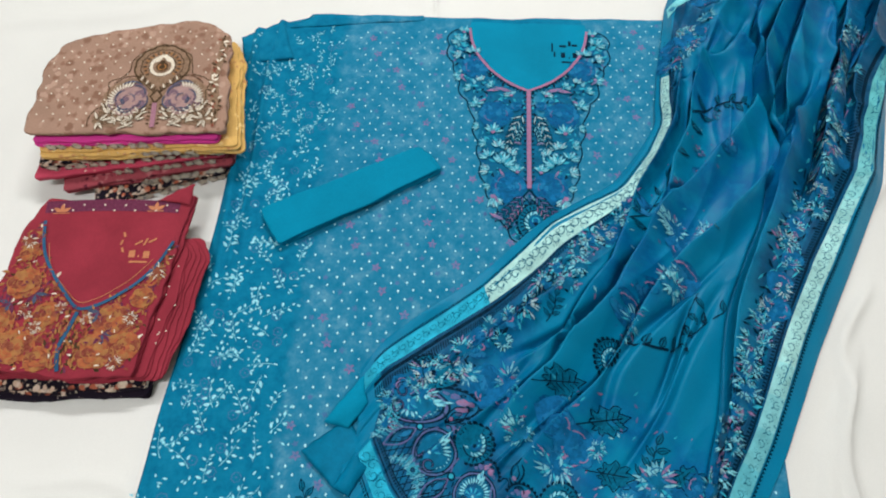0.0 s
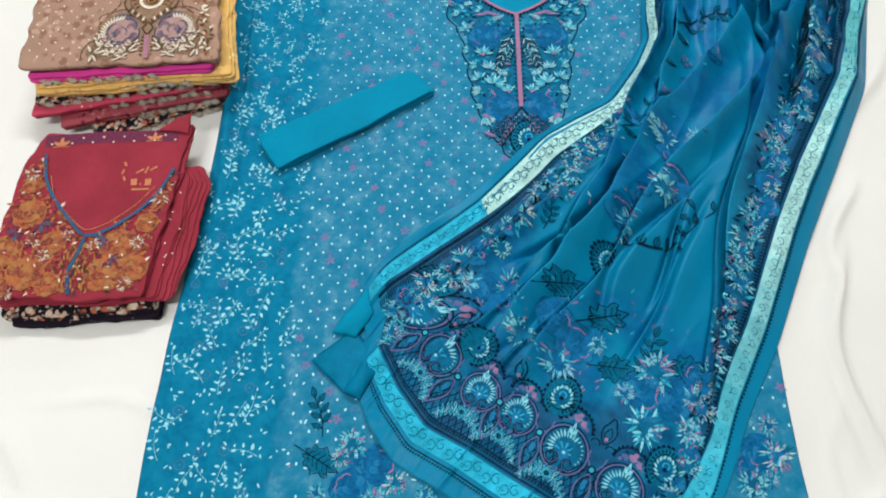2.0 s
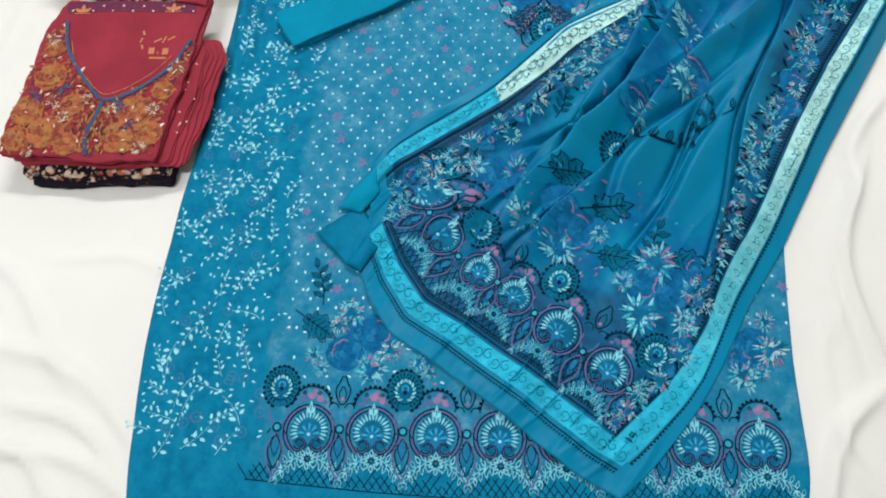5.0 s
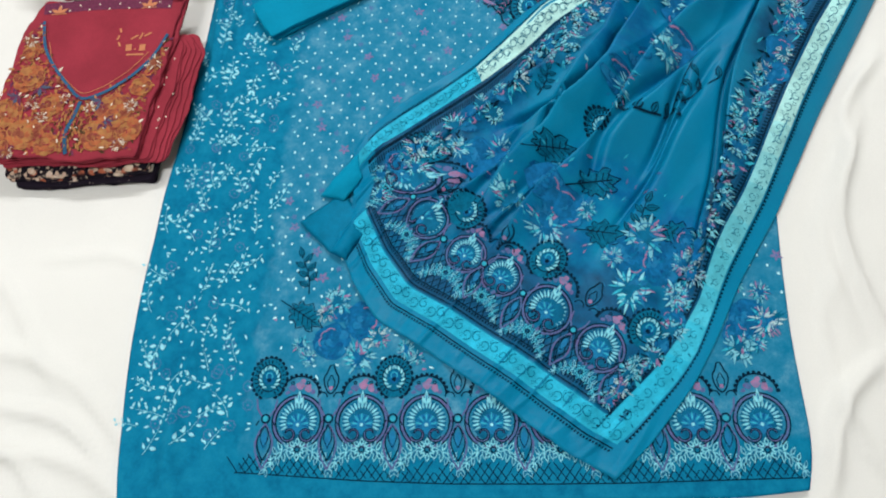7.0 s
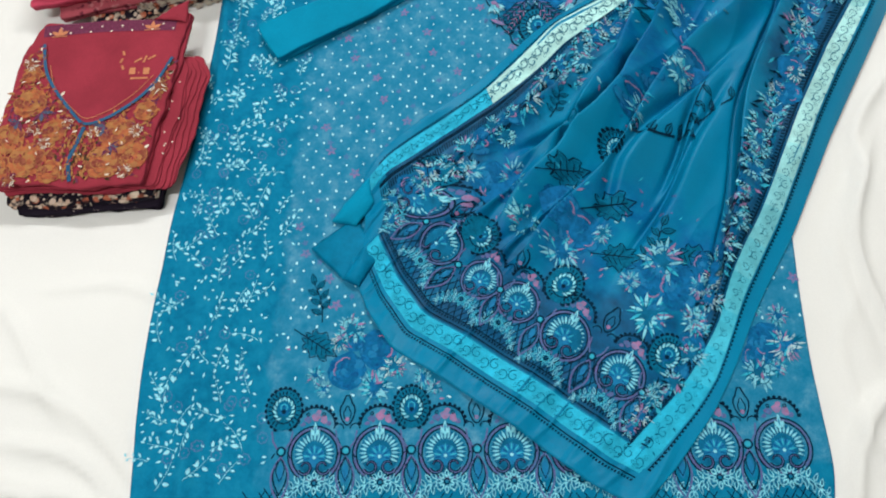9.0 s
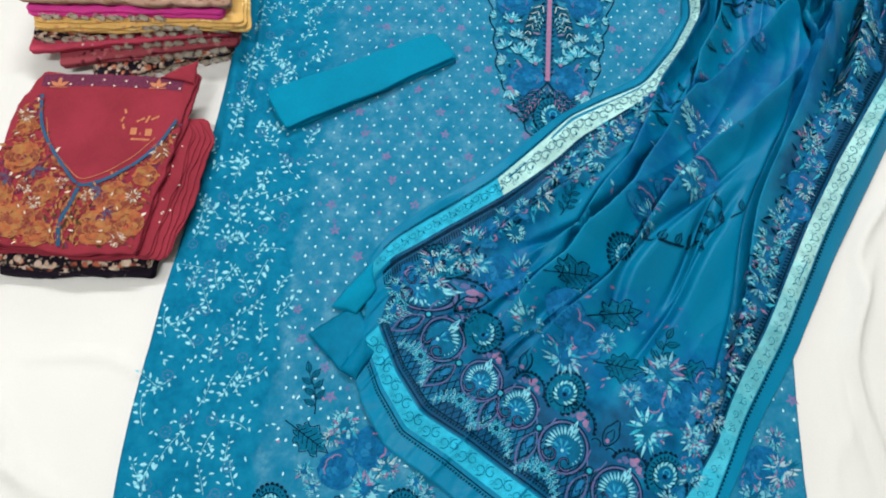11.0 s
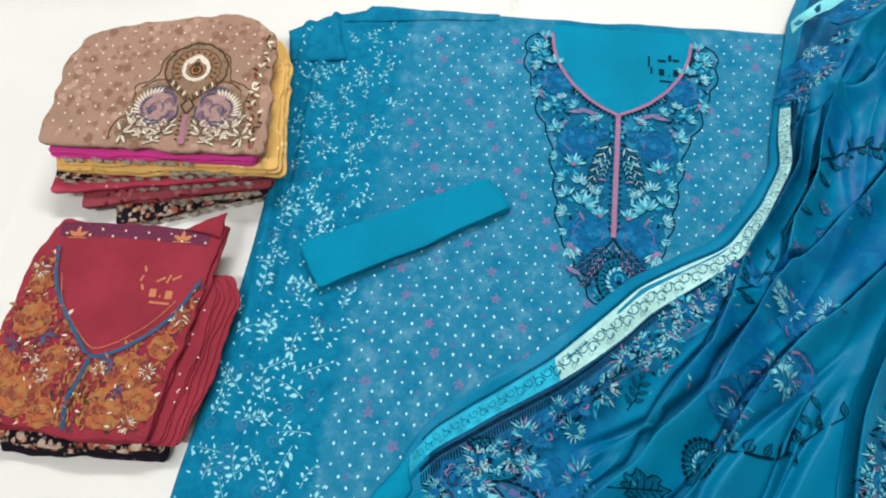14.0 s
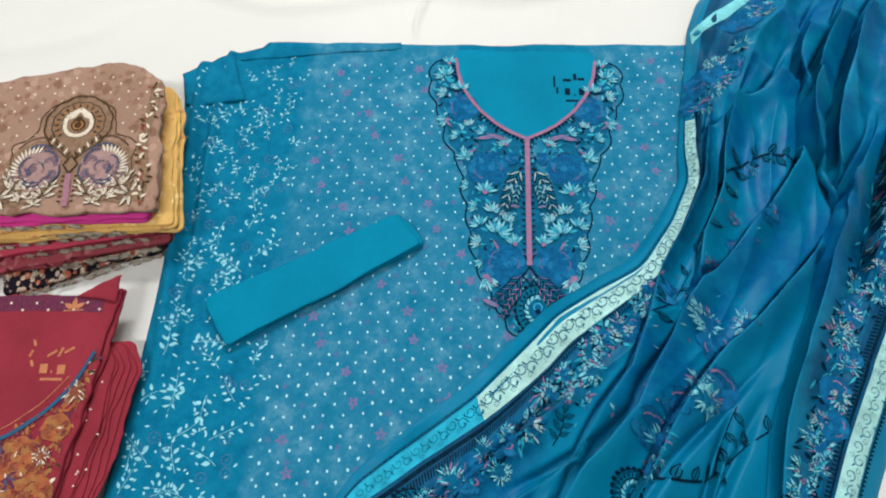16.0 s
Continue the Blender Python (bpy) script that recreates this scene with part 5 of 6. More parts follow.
def scarf_borders():
    border_strip("woven_border", 0.1, 0.2, 0.012, 0.207, M_BAND, 0.0006, 70, label="cyan woven border ribbon")
    # the cyan ribbon goes on; its satin sheen past the fold is coloured mint
    border_strip("woven_border", 0.1, 0.2, 0.207, 0.665, M_BANDSHEEN, 0.0006, 150, label="woven border ribbon with satin sheen painted pale mint")
    # satin sheen painted into the ribbon: cyan pales to mint along v
    sheen_bands = [cloth("woven_sheen_band", tuple(int(a + (b - a) * t) for a, b in zip((36, 166, 200), (160, 212, 212))), 0.22, 0.5, 40) for t in np.linspace(0, 1, 9)]
    # shade at the upper end painted in: mint dulls to grey aqua
    shade_bands = [cloth("woven_shaded_band", tuple(int(a + (b - a) * t) for a, b in zip((160, 212, 212), (96, 182, 190))), 0.22, 0.5, 40) for t in np.linspace(0, 1, 5)]

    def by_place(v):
        return sheen_bands[int(min(max((v - 0.08) / 0.26, 0), 1) * 8)] if v < 0.48 else shade_bands[int(min((v - 0.48) / 0.12, 1) * 4)]

    border_strip("woven_border", 0.8, 0.9, 0.030, 0.80, by_place, 0.0006, 240, label="cyan woven border ribbon with sheen painted towards mint and shade above")
    cross_strip("woven_border", 0.025, 0.0425, 0.23, 0.955, M_BAND, 0.0006, label="cyan woven border ribbon")
    for lo in (0.088, 0.208, 0.790, 0.912):
        border_strip("dark_edging", lo - 0.003, lo + 0.003, 0.03, 0.74, M_NAVY, 0.0006, 160, 1)
    for v in (0.0205, 0.0465, 0.053):
        cross_strip("dark_edging", v - 0.0006, v + 0.0006, 0.23, 0.955, M_NAVY, 0.0006)
    # rows of tiny teeth beside the edging
    teeth = Ink(on_grid, 0.0006)
    for lo, hi in ((0.074, 0.082), (0.214, 0.226), (0.915, 0.925), (0.776, 0.786)):
        for v in np.arange(0.03, 0.70, 0.0035):
            a, b = across(lo, v), across(hi, v)
            teeth.poly([(a, v), (b, v), (b, v + 0.0018), (a, v + 0.0018)], M_NAVY, 0)
    for u in np.arange(0.235, 0.955, 0.0065):
        for v in (0.0165, 0.0495):
            teeth.poly([(u, v), (u + 0.0035, v), (u + 0.0035, v + 0.0022), (u, v + 0.0022)], M_NAVY, 0)
    teeth.done("edging_teeth", scarf, "tiny dark teeth along the border", "stuff")
    # scrolls on the ribbon
    for lo, v0, v1 in ((0.15, 0.03, 0.66), (0.85, 0.05, 0.76)):
        for i, v in enumerate(np.arange(v0, v1, 0.0118)):
            u = across(lo, v)
            k = scarf_ink(u, v)
            r = 0.0085 * min(1, (across(lo + 0.05, v) - across(lo - 0.05, v)) * 16)
            s = 1 if i % 2 else -1
            k.lift = 0.0011
            scroll_pair(k, s * r * 0.45, 0, 90 * s, r, M_SCROLL)
            scroll_pair(k, -s * r * 0.9, r * 0.9, -90 * s, r * 0.5, M_SCROLL)
            k.leaf(-s * r * 0.8, -r, 40 * s, r * 0.9, r * 0.3, M_SCROLL)
            k.done("scroll", scarf)
    for i, u in enumerate(np.arange(0.25, 0.95, 0.0215)):
        k = scarf_ink(u, 0.034)
        k.lift = 0.0011
        s = 1 if i % 2 else -1
        scroll_pair(k, 0, s * 0.0022, 90 * s, 0.0078, M_SCROLL)
        scroll_pair(k, 0.007, -s * 0.006, -90 * s, 0.0032, M_SCROLL)
        k.done("scroll", scarf)


def scarf_print():
    rnd = random.Random(31)
    lat = Ink(on_grid, 0.0006)
    for u in np.arange(0.27, 0.92, 0.0155):
        for s in (-1, 1):
            pts = [(u + s * 0.042 * t, 0.052 + 0.036 * t) for t in np.linspace(0, 1, 7)]
            if max(p[0] for p in pts) < 0.93:
                lat.stroke([(a, b) for a, b in pts], 0.0016, M_NAVY, 0)
    lat.done("lattice_border", scarf, "dark crosshatched border line")
    for u, v, size in ((0.212, 0.094, 0.95), (0.345, 0.097, 0.95), (0.470, 0.098, 0.85), (0.562, 0.095, 0.85), (0.683, 0.089, 1.0), (0.815, 0.085, 0.95)):
        k = scarf_ink(u, v).place(0, 0, 0, size)
        heart_arch(k)
        k.done("heart_arch", scarf)
        g = scarf_ink(u, v - 0.026).place(0, 0, 0, 0.95)
        white_garland(g, rnd, M_GARLAND)
        g.done("white_garland", scarf)
    for u, v in ((0.280, 0.096), (0.408, 0.097), (0.516, 0.097), (0.622, 0.091), (0.750, 0.086), (0.868, 0.082)):
        o = scarf_ink(u, v).place(0, 0, 0, 0.9)
        o.lift = 0.0008
        oval_drop(o)
        o.done("oval_drop", scarf)
    for u, v in ((0.183, 0.124), (0.40, 0.134), (0.617, 0.130), (0.872, 0.120)):
        p = scarf_ink(u, v)
        p.lift = 0.0009
        peacock_eye(p, 0.025)
        p.done("peacock_eye", scarf)
    for u, v in ((0.319, 0.134), (0.515, 0.134), (0.742, 0.120)):
        p = scarf_ink(u, v)
        p.lift = 0.0009
        small_drop(p)
        p.done("small_drop", scarf)
    for u, v, r in [(0.325, 0.179, 0.030), (0.365, 0.186, 0.020), (0.50, 0.200, 0.025), (0.535, 0.192, 0.022), (0.586, 0.182, 0.026), (0.765, 0.168, 0.030), (0.825, 0.176, 0.030), (0.855, 0.205, 0.020),
                    (0.505, 0.362, 0.022), (0.495, 0.33, 0.022), (0.565, 0.385, 0.022), (0.47, 0.43, 0.020), (0.37, 0.53, 0.016), (0.42, 0.57, 0.016)]:
        k = scarf_ink(u, v)
        rose(k, rnd, r)
        k.done("rose", scarf, sub="petal")
    for u, v, r in [(0.350, 0.200, 0.024), (0.456, 0.170, 0.024), (0.569, 0.158, 0.026), (0.767, 0.190, 0.030), (0.80, 0.142, 0.030), (0.889, 0.158, 0.020), (0.264, 0.167, 0.018), (0.62, 0.19, 0.016), (0.87, 0.185, 0.018), (0.73, 0.160, 0.016),
                    (0.511, 0.388, 0.024), (0.522, 0.324, 0.022), (0.540, 0.302, 0.018), (0.555, 0.370, 0.020), (0.506, 0.458, 0.022), (0.417, 0.448, 0.018), (0.344, 0.50, 0.009), (0.319, 0.558, 0.009), (0.411, 0.579, 0.009), (0.342, 0.621, 0.009)]:
        k = scarf_ink(u, v)
        k.lift = 0.0013
        blossom(k, rnd, r, rnd.choice([M_PALE, M_BRIGHT, M_PALE]) if r > 0.01 else M_MAUVE, M_BLUE2, M_PINK, 14)
        k.done("blossom", scarf)
    # flower strips beside the long borders
    for lo, hi, v0, v1, step in ((0.235, 0.290, 0.06, 0.46, 0.026), (0.715, 0.768, 0.06, 0.78, 0.024)):
        for v in np.arange(v0, v1, step):
            for q in range(2):
                u = across(rnd.uniform(lo, hi), v)
                k = scarf_ink(u, v + rnd.uniform(-0.008, 0.008))
                k.lift = 0.0008
                c = rnd.random()
                if c < 0.30:
                    rose(k, rnd, rnd.uniform(0.014, 0.019))
                    k.done("rose", scarf, sub="petal")
                else:
                    k.lift = 0.0014
                    blossom(k, rnd, rnd.uniform(0.013, 0.020), rnd.choice([M_PALE, M_CREAM, M_BRIGHT, M_PALE]), M_NAVY, M_PINK, 10)
                    k.done("blossom", scarf)
        dk = Ink(on_grid, 0.0007)
        k = dk.mat(M_NAVY)
        for v in np.arange(v0, v1, 0.006):
            for q in range(5):
                w = rnd.uniform(lo - 0.004, hi)
                u, a = across(w, v), rnd.uniform(0, 6.28)
                l = rnd.uniform(0.008, 0.014)
                dk.poly([(u, v), (u + l * 1.7 * math.cos(a + 0.3) * 0.5, v + l * math.sin(a + 0.3) * 0.5), (u + l * 1.7 * math.cos(a), v + l * math.sin(a)), (u + l * 1.7 * math.cos(a - 0.3) * 0.5, v + l * math.sin(a - 0.3) * 0.5)],
                        rnd.choice([M_NAVY, M_NAVY, M_NAVY, M_DTEAL, M_BLUE, M_AQUA, M_PINK]), 0)
        dk.done("leaf_print", scarf, "dense dark leaf print", "stuff")
    # dark vines and leaves on the field
    for u, v, deg, size, kind in [(0.678, 0.176, 20, 0.046, 1), (0.469, 0.23, 35, 0.042, 1),
                                  (0.606, 0.215, 40, 0.046, 1), (0.822, 0.206, 10, 0.046, 1), (0.736, 0.180, 0, 0.055, 0), (0.32, 0.27, 30, 0.04, 0)]:
        k = scarf_ink(u, v).place(0, 0, deg)
        if kind == 0:
            dark_branch(k, rnd, size)
            k.done("dark_branch", scarf, sub="leaf")
        else:
            oak_leaf(k, size)
            k.done("oak_leaf", scarf)
    # long leafy stems
    for line, size in (([(0.550, 0.288), (0.608, 0.300), (0.661, 0.312), (0.672, 0.333), (0.694, 0.355), (0.719, 0.373)], 0.021), ([(0.62, 0.375), (0.635, 0.345), (0.66, 0.315)], 0.019),
                       ([(0.275, 0.488), (0.261, 0.53), (0.247, 0.585), (0.292, 0.618), (0.347, 0.642), (0.453, 0.645)], 0.019), ([(0.30, 0.40), (0.29, 0.44), (0.275, 0.488)], 0.019)):
        p = curve_at(line, 15)
        k = Ink(on_grid, 0.0009)
        k.stroke(p, 0.0028, M_NAVY, 1)
        stem = k.done("vine", scarf, "dark printed stem with leaves")
        length = sum(np.linalg.norm(scarf_plan(*b) - scarf_plan(*a)) for a, b in zip(p, p[1:]))
        for i in range(1, 15, max(1, round(14 * 0.021 / length))):
            d = scarf_plan(*p[min(i + 1, 14)]) - scarf_plan(*p[max(i - 1, 0)])
            n = scarf_ink(p[i][0], p[i][1])
            ax = scarf_plan(p[i][0] + 0.004, p[i][1]) - scarf_plan(*p[i])
            turn = math.degrees(math.atan2(d[1], d[0]) - math.atan2(ax[1], ax[0]))
            n.lift = 0.0010
            ang = turn + (55 if i % 2 else -55)
            l = size * rnd.uniform(0.85, 1.15)
            n.leaf(0, 0, ang, l, l * 0.50, M_NAVY, 1)
            n.leaf(0.07 * l * math.cos(radians(ang)), 0.07 * l * math.sin(radians(ang)), ang, l * 0.82, l * 0.34, M_DTEAL, 2)
            n.leaf(0, 0, ang, l * 0.9, l * 0.07, M_NAVY, 3)
            n.done("leaf", stem)
    k = scarf_ink(0.522, 0.276)
    peacock_eye(k, 0.024)
    k.done("peacock_eye", scarf)
    # scattered petals
    sp = Ink(on_grid, 0.0007)
    for _ in range(170):
        v = rnd.choice([rnd.uniform(0.13, 0.25), rnd.uniform(0.30, 0.62)])
        u = across(rnd.uniform(0.31, 0.69 if v < 0.26 else 0.50), v)
        a, l = rnd.uniform(0, 6.28), rnd.uniform(0.004, 0.008)
        d = lambda t, s: (u + s * l * 1.7 * math.cos(t), v + s * l * math.sin(t))
        sp.poly([(u, v), d(a + 0.35, 0.5), d(a, 1), d(a - 0.35, 0.5)], rnd.choice([M_PALE, M_AQUA, M_PINK, M_MAUVE, M_BLUE2]), 0)
    sp.done("loose_petal_print", scarf, "small scattered printed petals", "stuff")
    # upper end: flowers and a scrap of border
    for _ in range(26):
        v = rnd.uniform(0.66, 0.93)
        k = scarf_ink(rnd.uniform(0.02, 0.12) + 0.9 * max(0.0, v - 0.68), v)
        k.lift = 0.0012
        if rnd.random() < 0.35:
            rose(k, rnd, rnd.uniform(0.016, 0.022))
            k.done("rose", scarf, sub="petal")
        else:
            blossom(k, rnd, rnd.uniform(0.014, 0.020), rnd.choice([M_PALE, M_AQUA, M_CREAM]), M_NAVY, M_PINK, 10)
            k.done("blossom", scarf)
    k = Ink(on_grid, 0.0008)
    k.stroke([(0.015 + 0.22 * t, 0.800 + 0.080 * t) for t in np.linspace(0, 1, 40)], 0.026, M_BANDPALE, 1)
    k.done("woven_border", scarf, "cyan woven border ribbon")


scarf_borders()
scarf_print()


# -- prints on the folded pieces --
def on_top(z):
    return lambda pts, up: [(x, y, z + 0.0015 * fbm(x, y, 12, 5) + h) for (x, y), h in zip(pts, up)]


def inside_poly(x, y, poly):
    hit = False
    for (a, b), (c, d) in zip(poly, poly[1:] + poly[:1]):
        if (b > y) != (d > y) and x < (c - a) * (y - b) / (d - b) + a:
            hit = not hit
    return hit


def tan_print():
    rnd = random.Random(41)
    top = on_top(0.102)
    M_PLACKET2 = thread("dusty_mauve_strip", (150, 108, 124), 0.15)
    area = [(-0.622, 0.630), (-0.336, 0.622), (-0.345, 0.72), (-0.346, 0.798), (-0.395, 0.828), (-0.46, 0.824), (-0.545, 0.803), (-0.602, 0.788), (-0.615, 0.752)]
    shape = [(-0.53, 0.626), (-0.528, 0.655), (-0.505, 0.672), (-0.512, 0.712), (-0.485, 0.722), (-0.480, 0.762), (-0.435, 0.787), (-0.392, 0.762), (-0.388, 0.724), (-0.358, 0.714),
             (-0.362, 0.672), (-0.340, 0.652), (-0.340, 0.626)]
    dots = Ink(top, 0.0006)
    for j in range(18):
        for i in range(22):
            x, y = -0.635 + 0.0245 * (i + 0.5 * (j % 2)) + rnd.uniform(-0.0015, 0.0015), 0.628 + 0.0125 * j + rnd.uniform(-0.0015, 0.0015)
            if inside_poly(x, y, area) and not inside_poly(x, y, shape):
                dots.place(x, y, rnd.uniform(-30, 30))
                dots.disc(0, 0, 0.0013, M_IVORY, 0, 7, ry=0.0018)
    dots.done("white_dot_print", tan, "small ivory dots", "stuff")
    e = Ink(top, 0.0008)
    wavy = []
    pts = curve_at(shape, 90)
    for i, (x, y) in enumerate(pts):
        d = np.array([x + 0.435, y - 0.70])
        d = d / np.linalg.norm(d)
        wavy.append((x + d[0] * 0.003 * abs(math.sin(i * 0.55)), y + d[1] * 0.003 * abs(math.sin(i * 0.55))))
    e.stroke(wavy, 0.0014, M_OLIVE, 1)
    e.done("scalloped_edge", tan)
    M_SHADE = thread("brown_olive_print", (122, 100, 80), 0.2, ground=(150, 120, 104), worn=0.6)
    M_ROSEDUST = thread("dusty_rose_thread", (166, 136, 132), 0.2, ground=(120, 98, 104), worn=0.5)
    for n, (x, y, rx, ry) in enumerate([(-0.435, 0.742, 0.046, 0.046), (-0.476, 0.676, 0.040, 0.040), (-0.394, 0.676, 0.040, 0.040), (-0.500, 0.640, 0.026, 0.016), (-0.370, 0.640, 0.026, 0.016), (-0.435, 0.690, 0.03, 0.03)]):
        blush = Ink(top, 0.0006 + 0.00006 * n)
        blush.disc(x, y, rx, M_SHADE, 0, 22, ry=ry, wob=0.05, seed=x)
        blush.done("shaded_ground", tan, "brown shaded ground of the neck print")
    eye = Ink(top, 0.0010).place(-0.435, 0.742)
    for rr, w in ((0.041, 0.0022), (0.032, 0.0014), (0.020, 0.0016)):
        pts = [(rr * (1 + 0.05 * abs(math.sin(6 * a))) * math.cos(a), rr * (1 + 0.05 * abs(math.sin(6 * a))) * math.sin(a)) for a in np.linspace(-0.9, math.pi + 0.9, 60)]
        eye.stroke(pts, w, M_OLIVE, 1)
    for i in range(30):
        a = -40 + 260 * i / 29
        eye.leaf(0.023 * math.cos(radians(a)), 0.023 * math.sin(radians(a)), a, 0.008, 0.0030, M_OLIVE if i % 2 else M_OCHRE, 1)
    for i in range(26):
        a = radians(128 - 100 + 360 * i / 26)
        r0 = 0.0145 if math.sin(a) < 0.3 else 0.0145 + 0.006 * (math.sin(a) - 0.3)
        eye.leaf(r0 * math.cos(a), r0 * math.sin(a) - 0.002, math.degrees(a) + 60, 0.0085, 0.0052, M_IVORY, 2 + i % 2)
    for s in (-1, 1):
        eye.leaf(s * 0.012, 0.006, 90 + s * 32, 0.022, 0.009, M_IVORY, 3)
    eye.disc(0, -0.002, 0.0095, M_OLIVE, 3, 12)
    eye.arc(0, -0.003, 0.006, 0, 360, 0.0020, M_OCHRE, 4, 10)
    eye.disc(0, 0.006, 0.0045, M_OLIVE, 5, 8)
    eye.done("medallion", tan, "dark medallion with ivory horseshoe")
    for x, s in ((-0.476, 1), (-0.394, -1)):
        k = Ink(top, 0.0013).place(x, 0.676, 0, 1, s)
        rose(k, random.Random(3), 0.029, M_ROSEDUST, M_GREY, M_ROSEDUST, M_SLATE)
        q = random.Random(8)
        for i in range(20):
            k.begin(100 + i)
            a, d = q.uniform(0, 360), q.uniform(0.004, 0.026)
            k.arc(d * math.cos(radians(a)) * 0.6, d * math.sin(radians(a)) * 0.6, d * 0.6 + 0.003, a - 50, a + 50, 0.0022, q.choice([M_SLATE, M_SLATE, M_ROSEDUST, M_GREY]), 6, 6)
        for i in range(12):
            k.begin(200 + i)
            a = 92 + 10 * i
            k.leaf(0.021 * math.cos(radians(a)), 0.021 * math.sin(radians(a)), a - 25, 0.013, 0.0034, M_IVORY, 7)
        k.done("rose", tan, "grey violet embroidered rose", sub="petal")
    for x, y, deg, n, l in [(-0.500, 0.646, 130, 7, 0.021), (-0.515, 0.636, 170, 5, 0.017), (-0.484, 0.634, 100, 6, 0.017), (-0.462, 0.636, 60, 5, 0.017), (-0.508, 0.660, 110, 4, 0.013), (-0.472, 0.626, 80, 5, 0.012), (-0.455, 0.650, 70, 4, 0.012)]:
        for s in (-1, 1):
            k = Ink(top, 0.0017).place(-0.435 + s * (-0.435 - x), y, 0, 1, -s)
            fan(k, 0, 0, 180 - deg, n + 2, l, 210, [M_IVORY, M_IVORY, M_SHADE], 2, M_OLIVE)
            k.done("leaf_spray", tan)
    f = Ink(top, 0.0016)
    for s in (-1, 1):
        for i in range(7):
            f.leaf(-0.435 + s * (0.006 + 0.0045 * i), 0.692 + 0.004 * i, 90 + s * 20, 0.010, 0.0030, M_IVORY if i % 2 else M_OLIVE, 1)
        for rr in (0.0, 0.008):
            f.stroke([(-0.435 + s * (0.003 + (0.066 - rr) * t), 0.690 - rr * 0.4 + (0.032 - rr) * math.sin(t * 2.6)) for t in np.linspace(0, 1, 12)], 0.0014, M_OLIVE, 0)
    f.stroke([(-0.435, 0.668), (-0.426, 0.681), (-0.435, 0.694), (-0.444, 0.681)], 0.0026, M_OLIVE, 2, closed=True)
    f.done("fern_embroidery", tan)
    p = Ink(top, 0.0016)
    p.stroke([(-0.435 + 0.003 * t, 0.668 - 0.046 * t) for t in np.linspace(0, 1, 10)], 0.0072, M_PLACKET2, 2)
    for s in (-1, 1):
        for i in range(6):
            p.leaf(-0.433 + s * 0.005, 0.664 - 0.007 * i, 90 - s * 80, 0.006, 0.003, M_OLIVE, 1)
    p.done("placket", tan, "dusty mauve placket strip")
    b = Ink(top, 0.0010)
    b.stroke([(-0.346 + 0.004 * math.sin(9 * t), 0.626 + 0.175 * t) for t in np.linspace(0, 1, 30)], 0.014, M_SHADE, 0)
    for i in range(60):
        y = 0.628 + 0.0029 * i
        b.place(-0.346 + 0.004 * math.sin(i * 0.15) + rnd.uniform(-0.005, 0.005), y, rnd.uniform(0, 360))
        b.leaf(0, 0, 0, 0.009, 0.004, rnd.choice([M_IVORY, M_OLIVE, M_OLIVE, M_RUST, M_IVORY]), 1)
    b.done("ruffled_border", tan, "ruffled embroidered side border", "stuff")


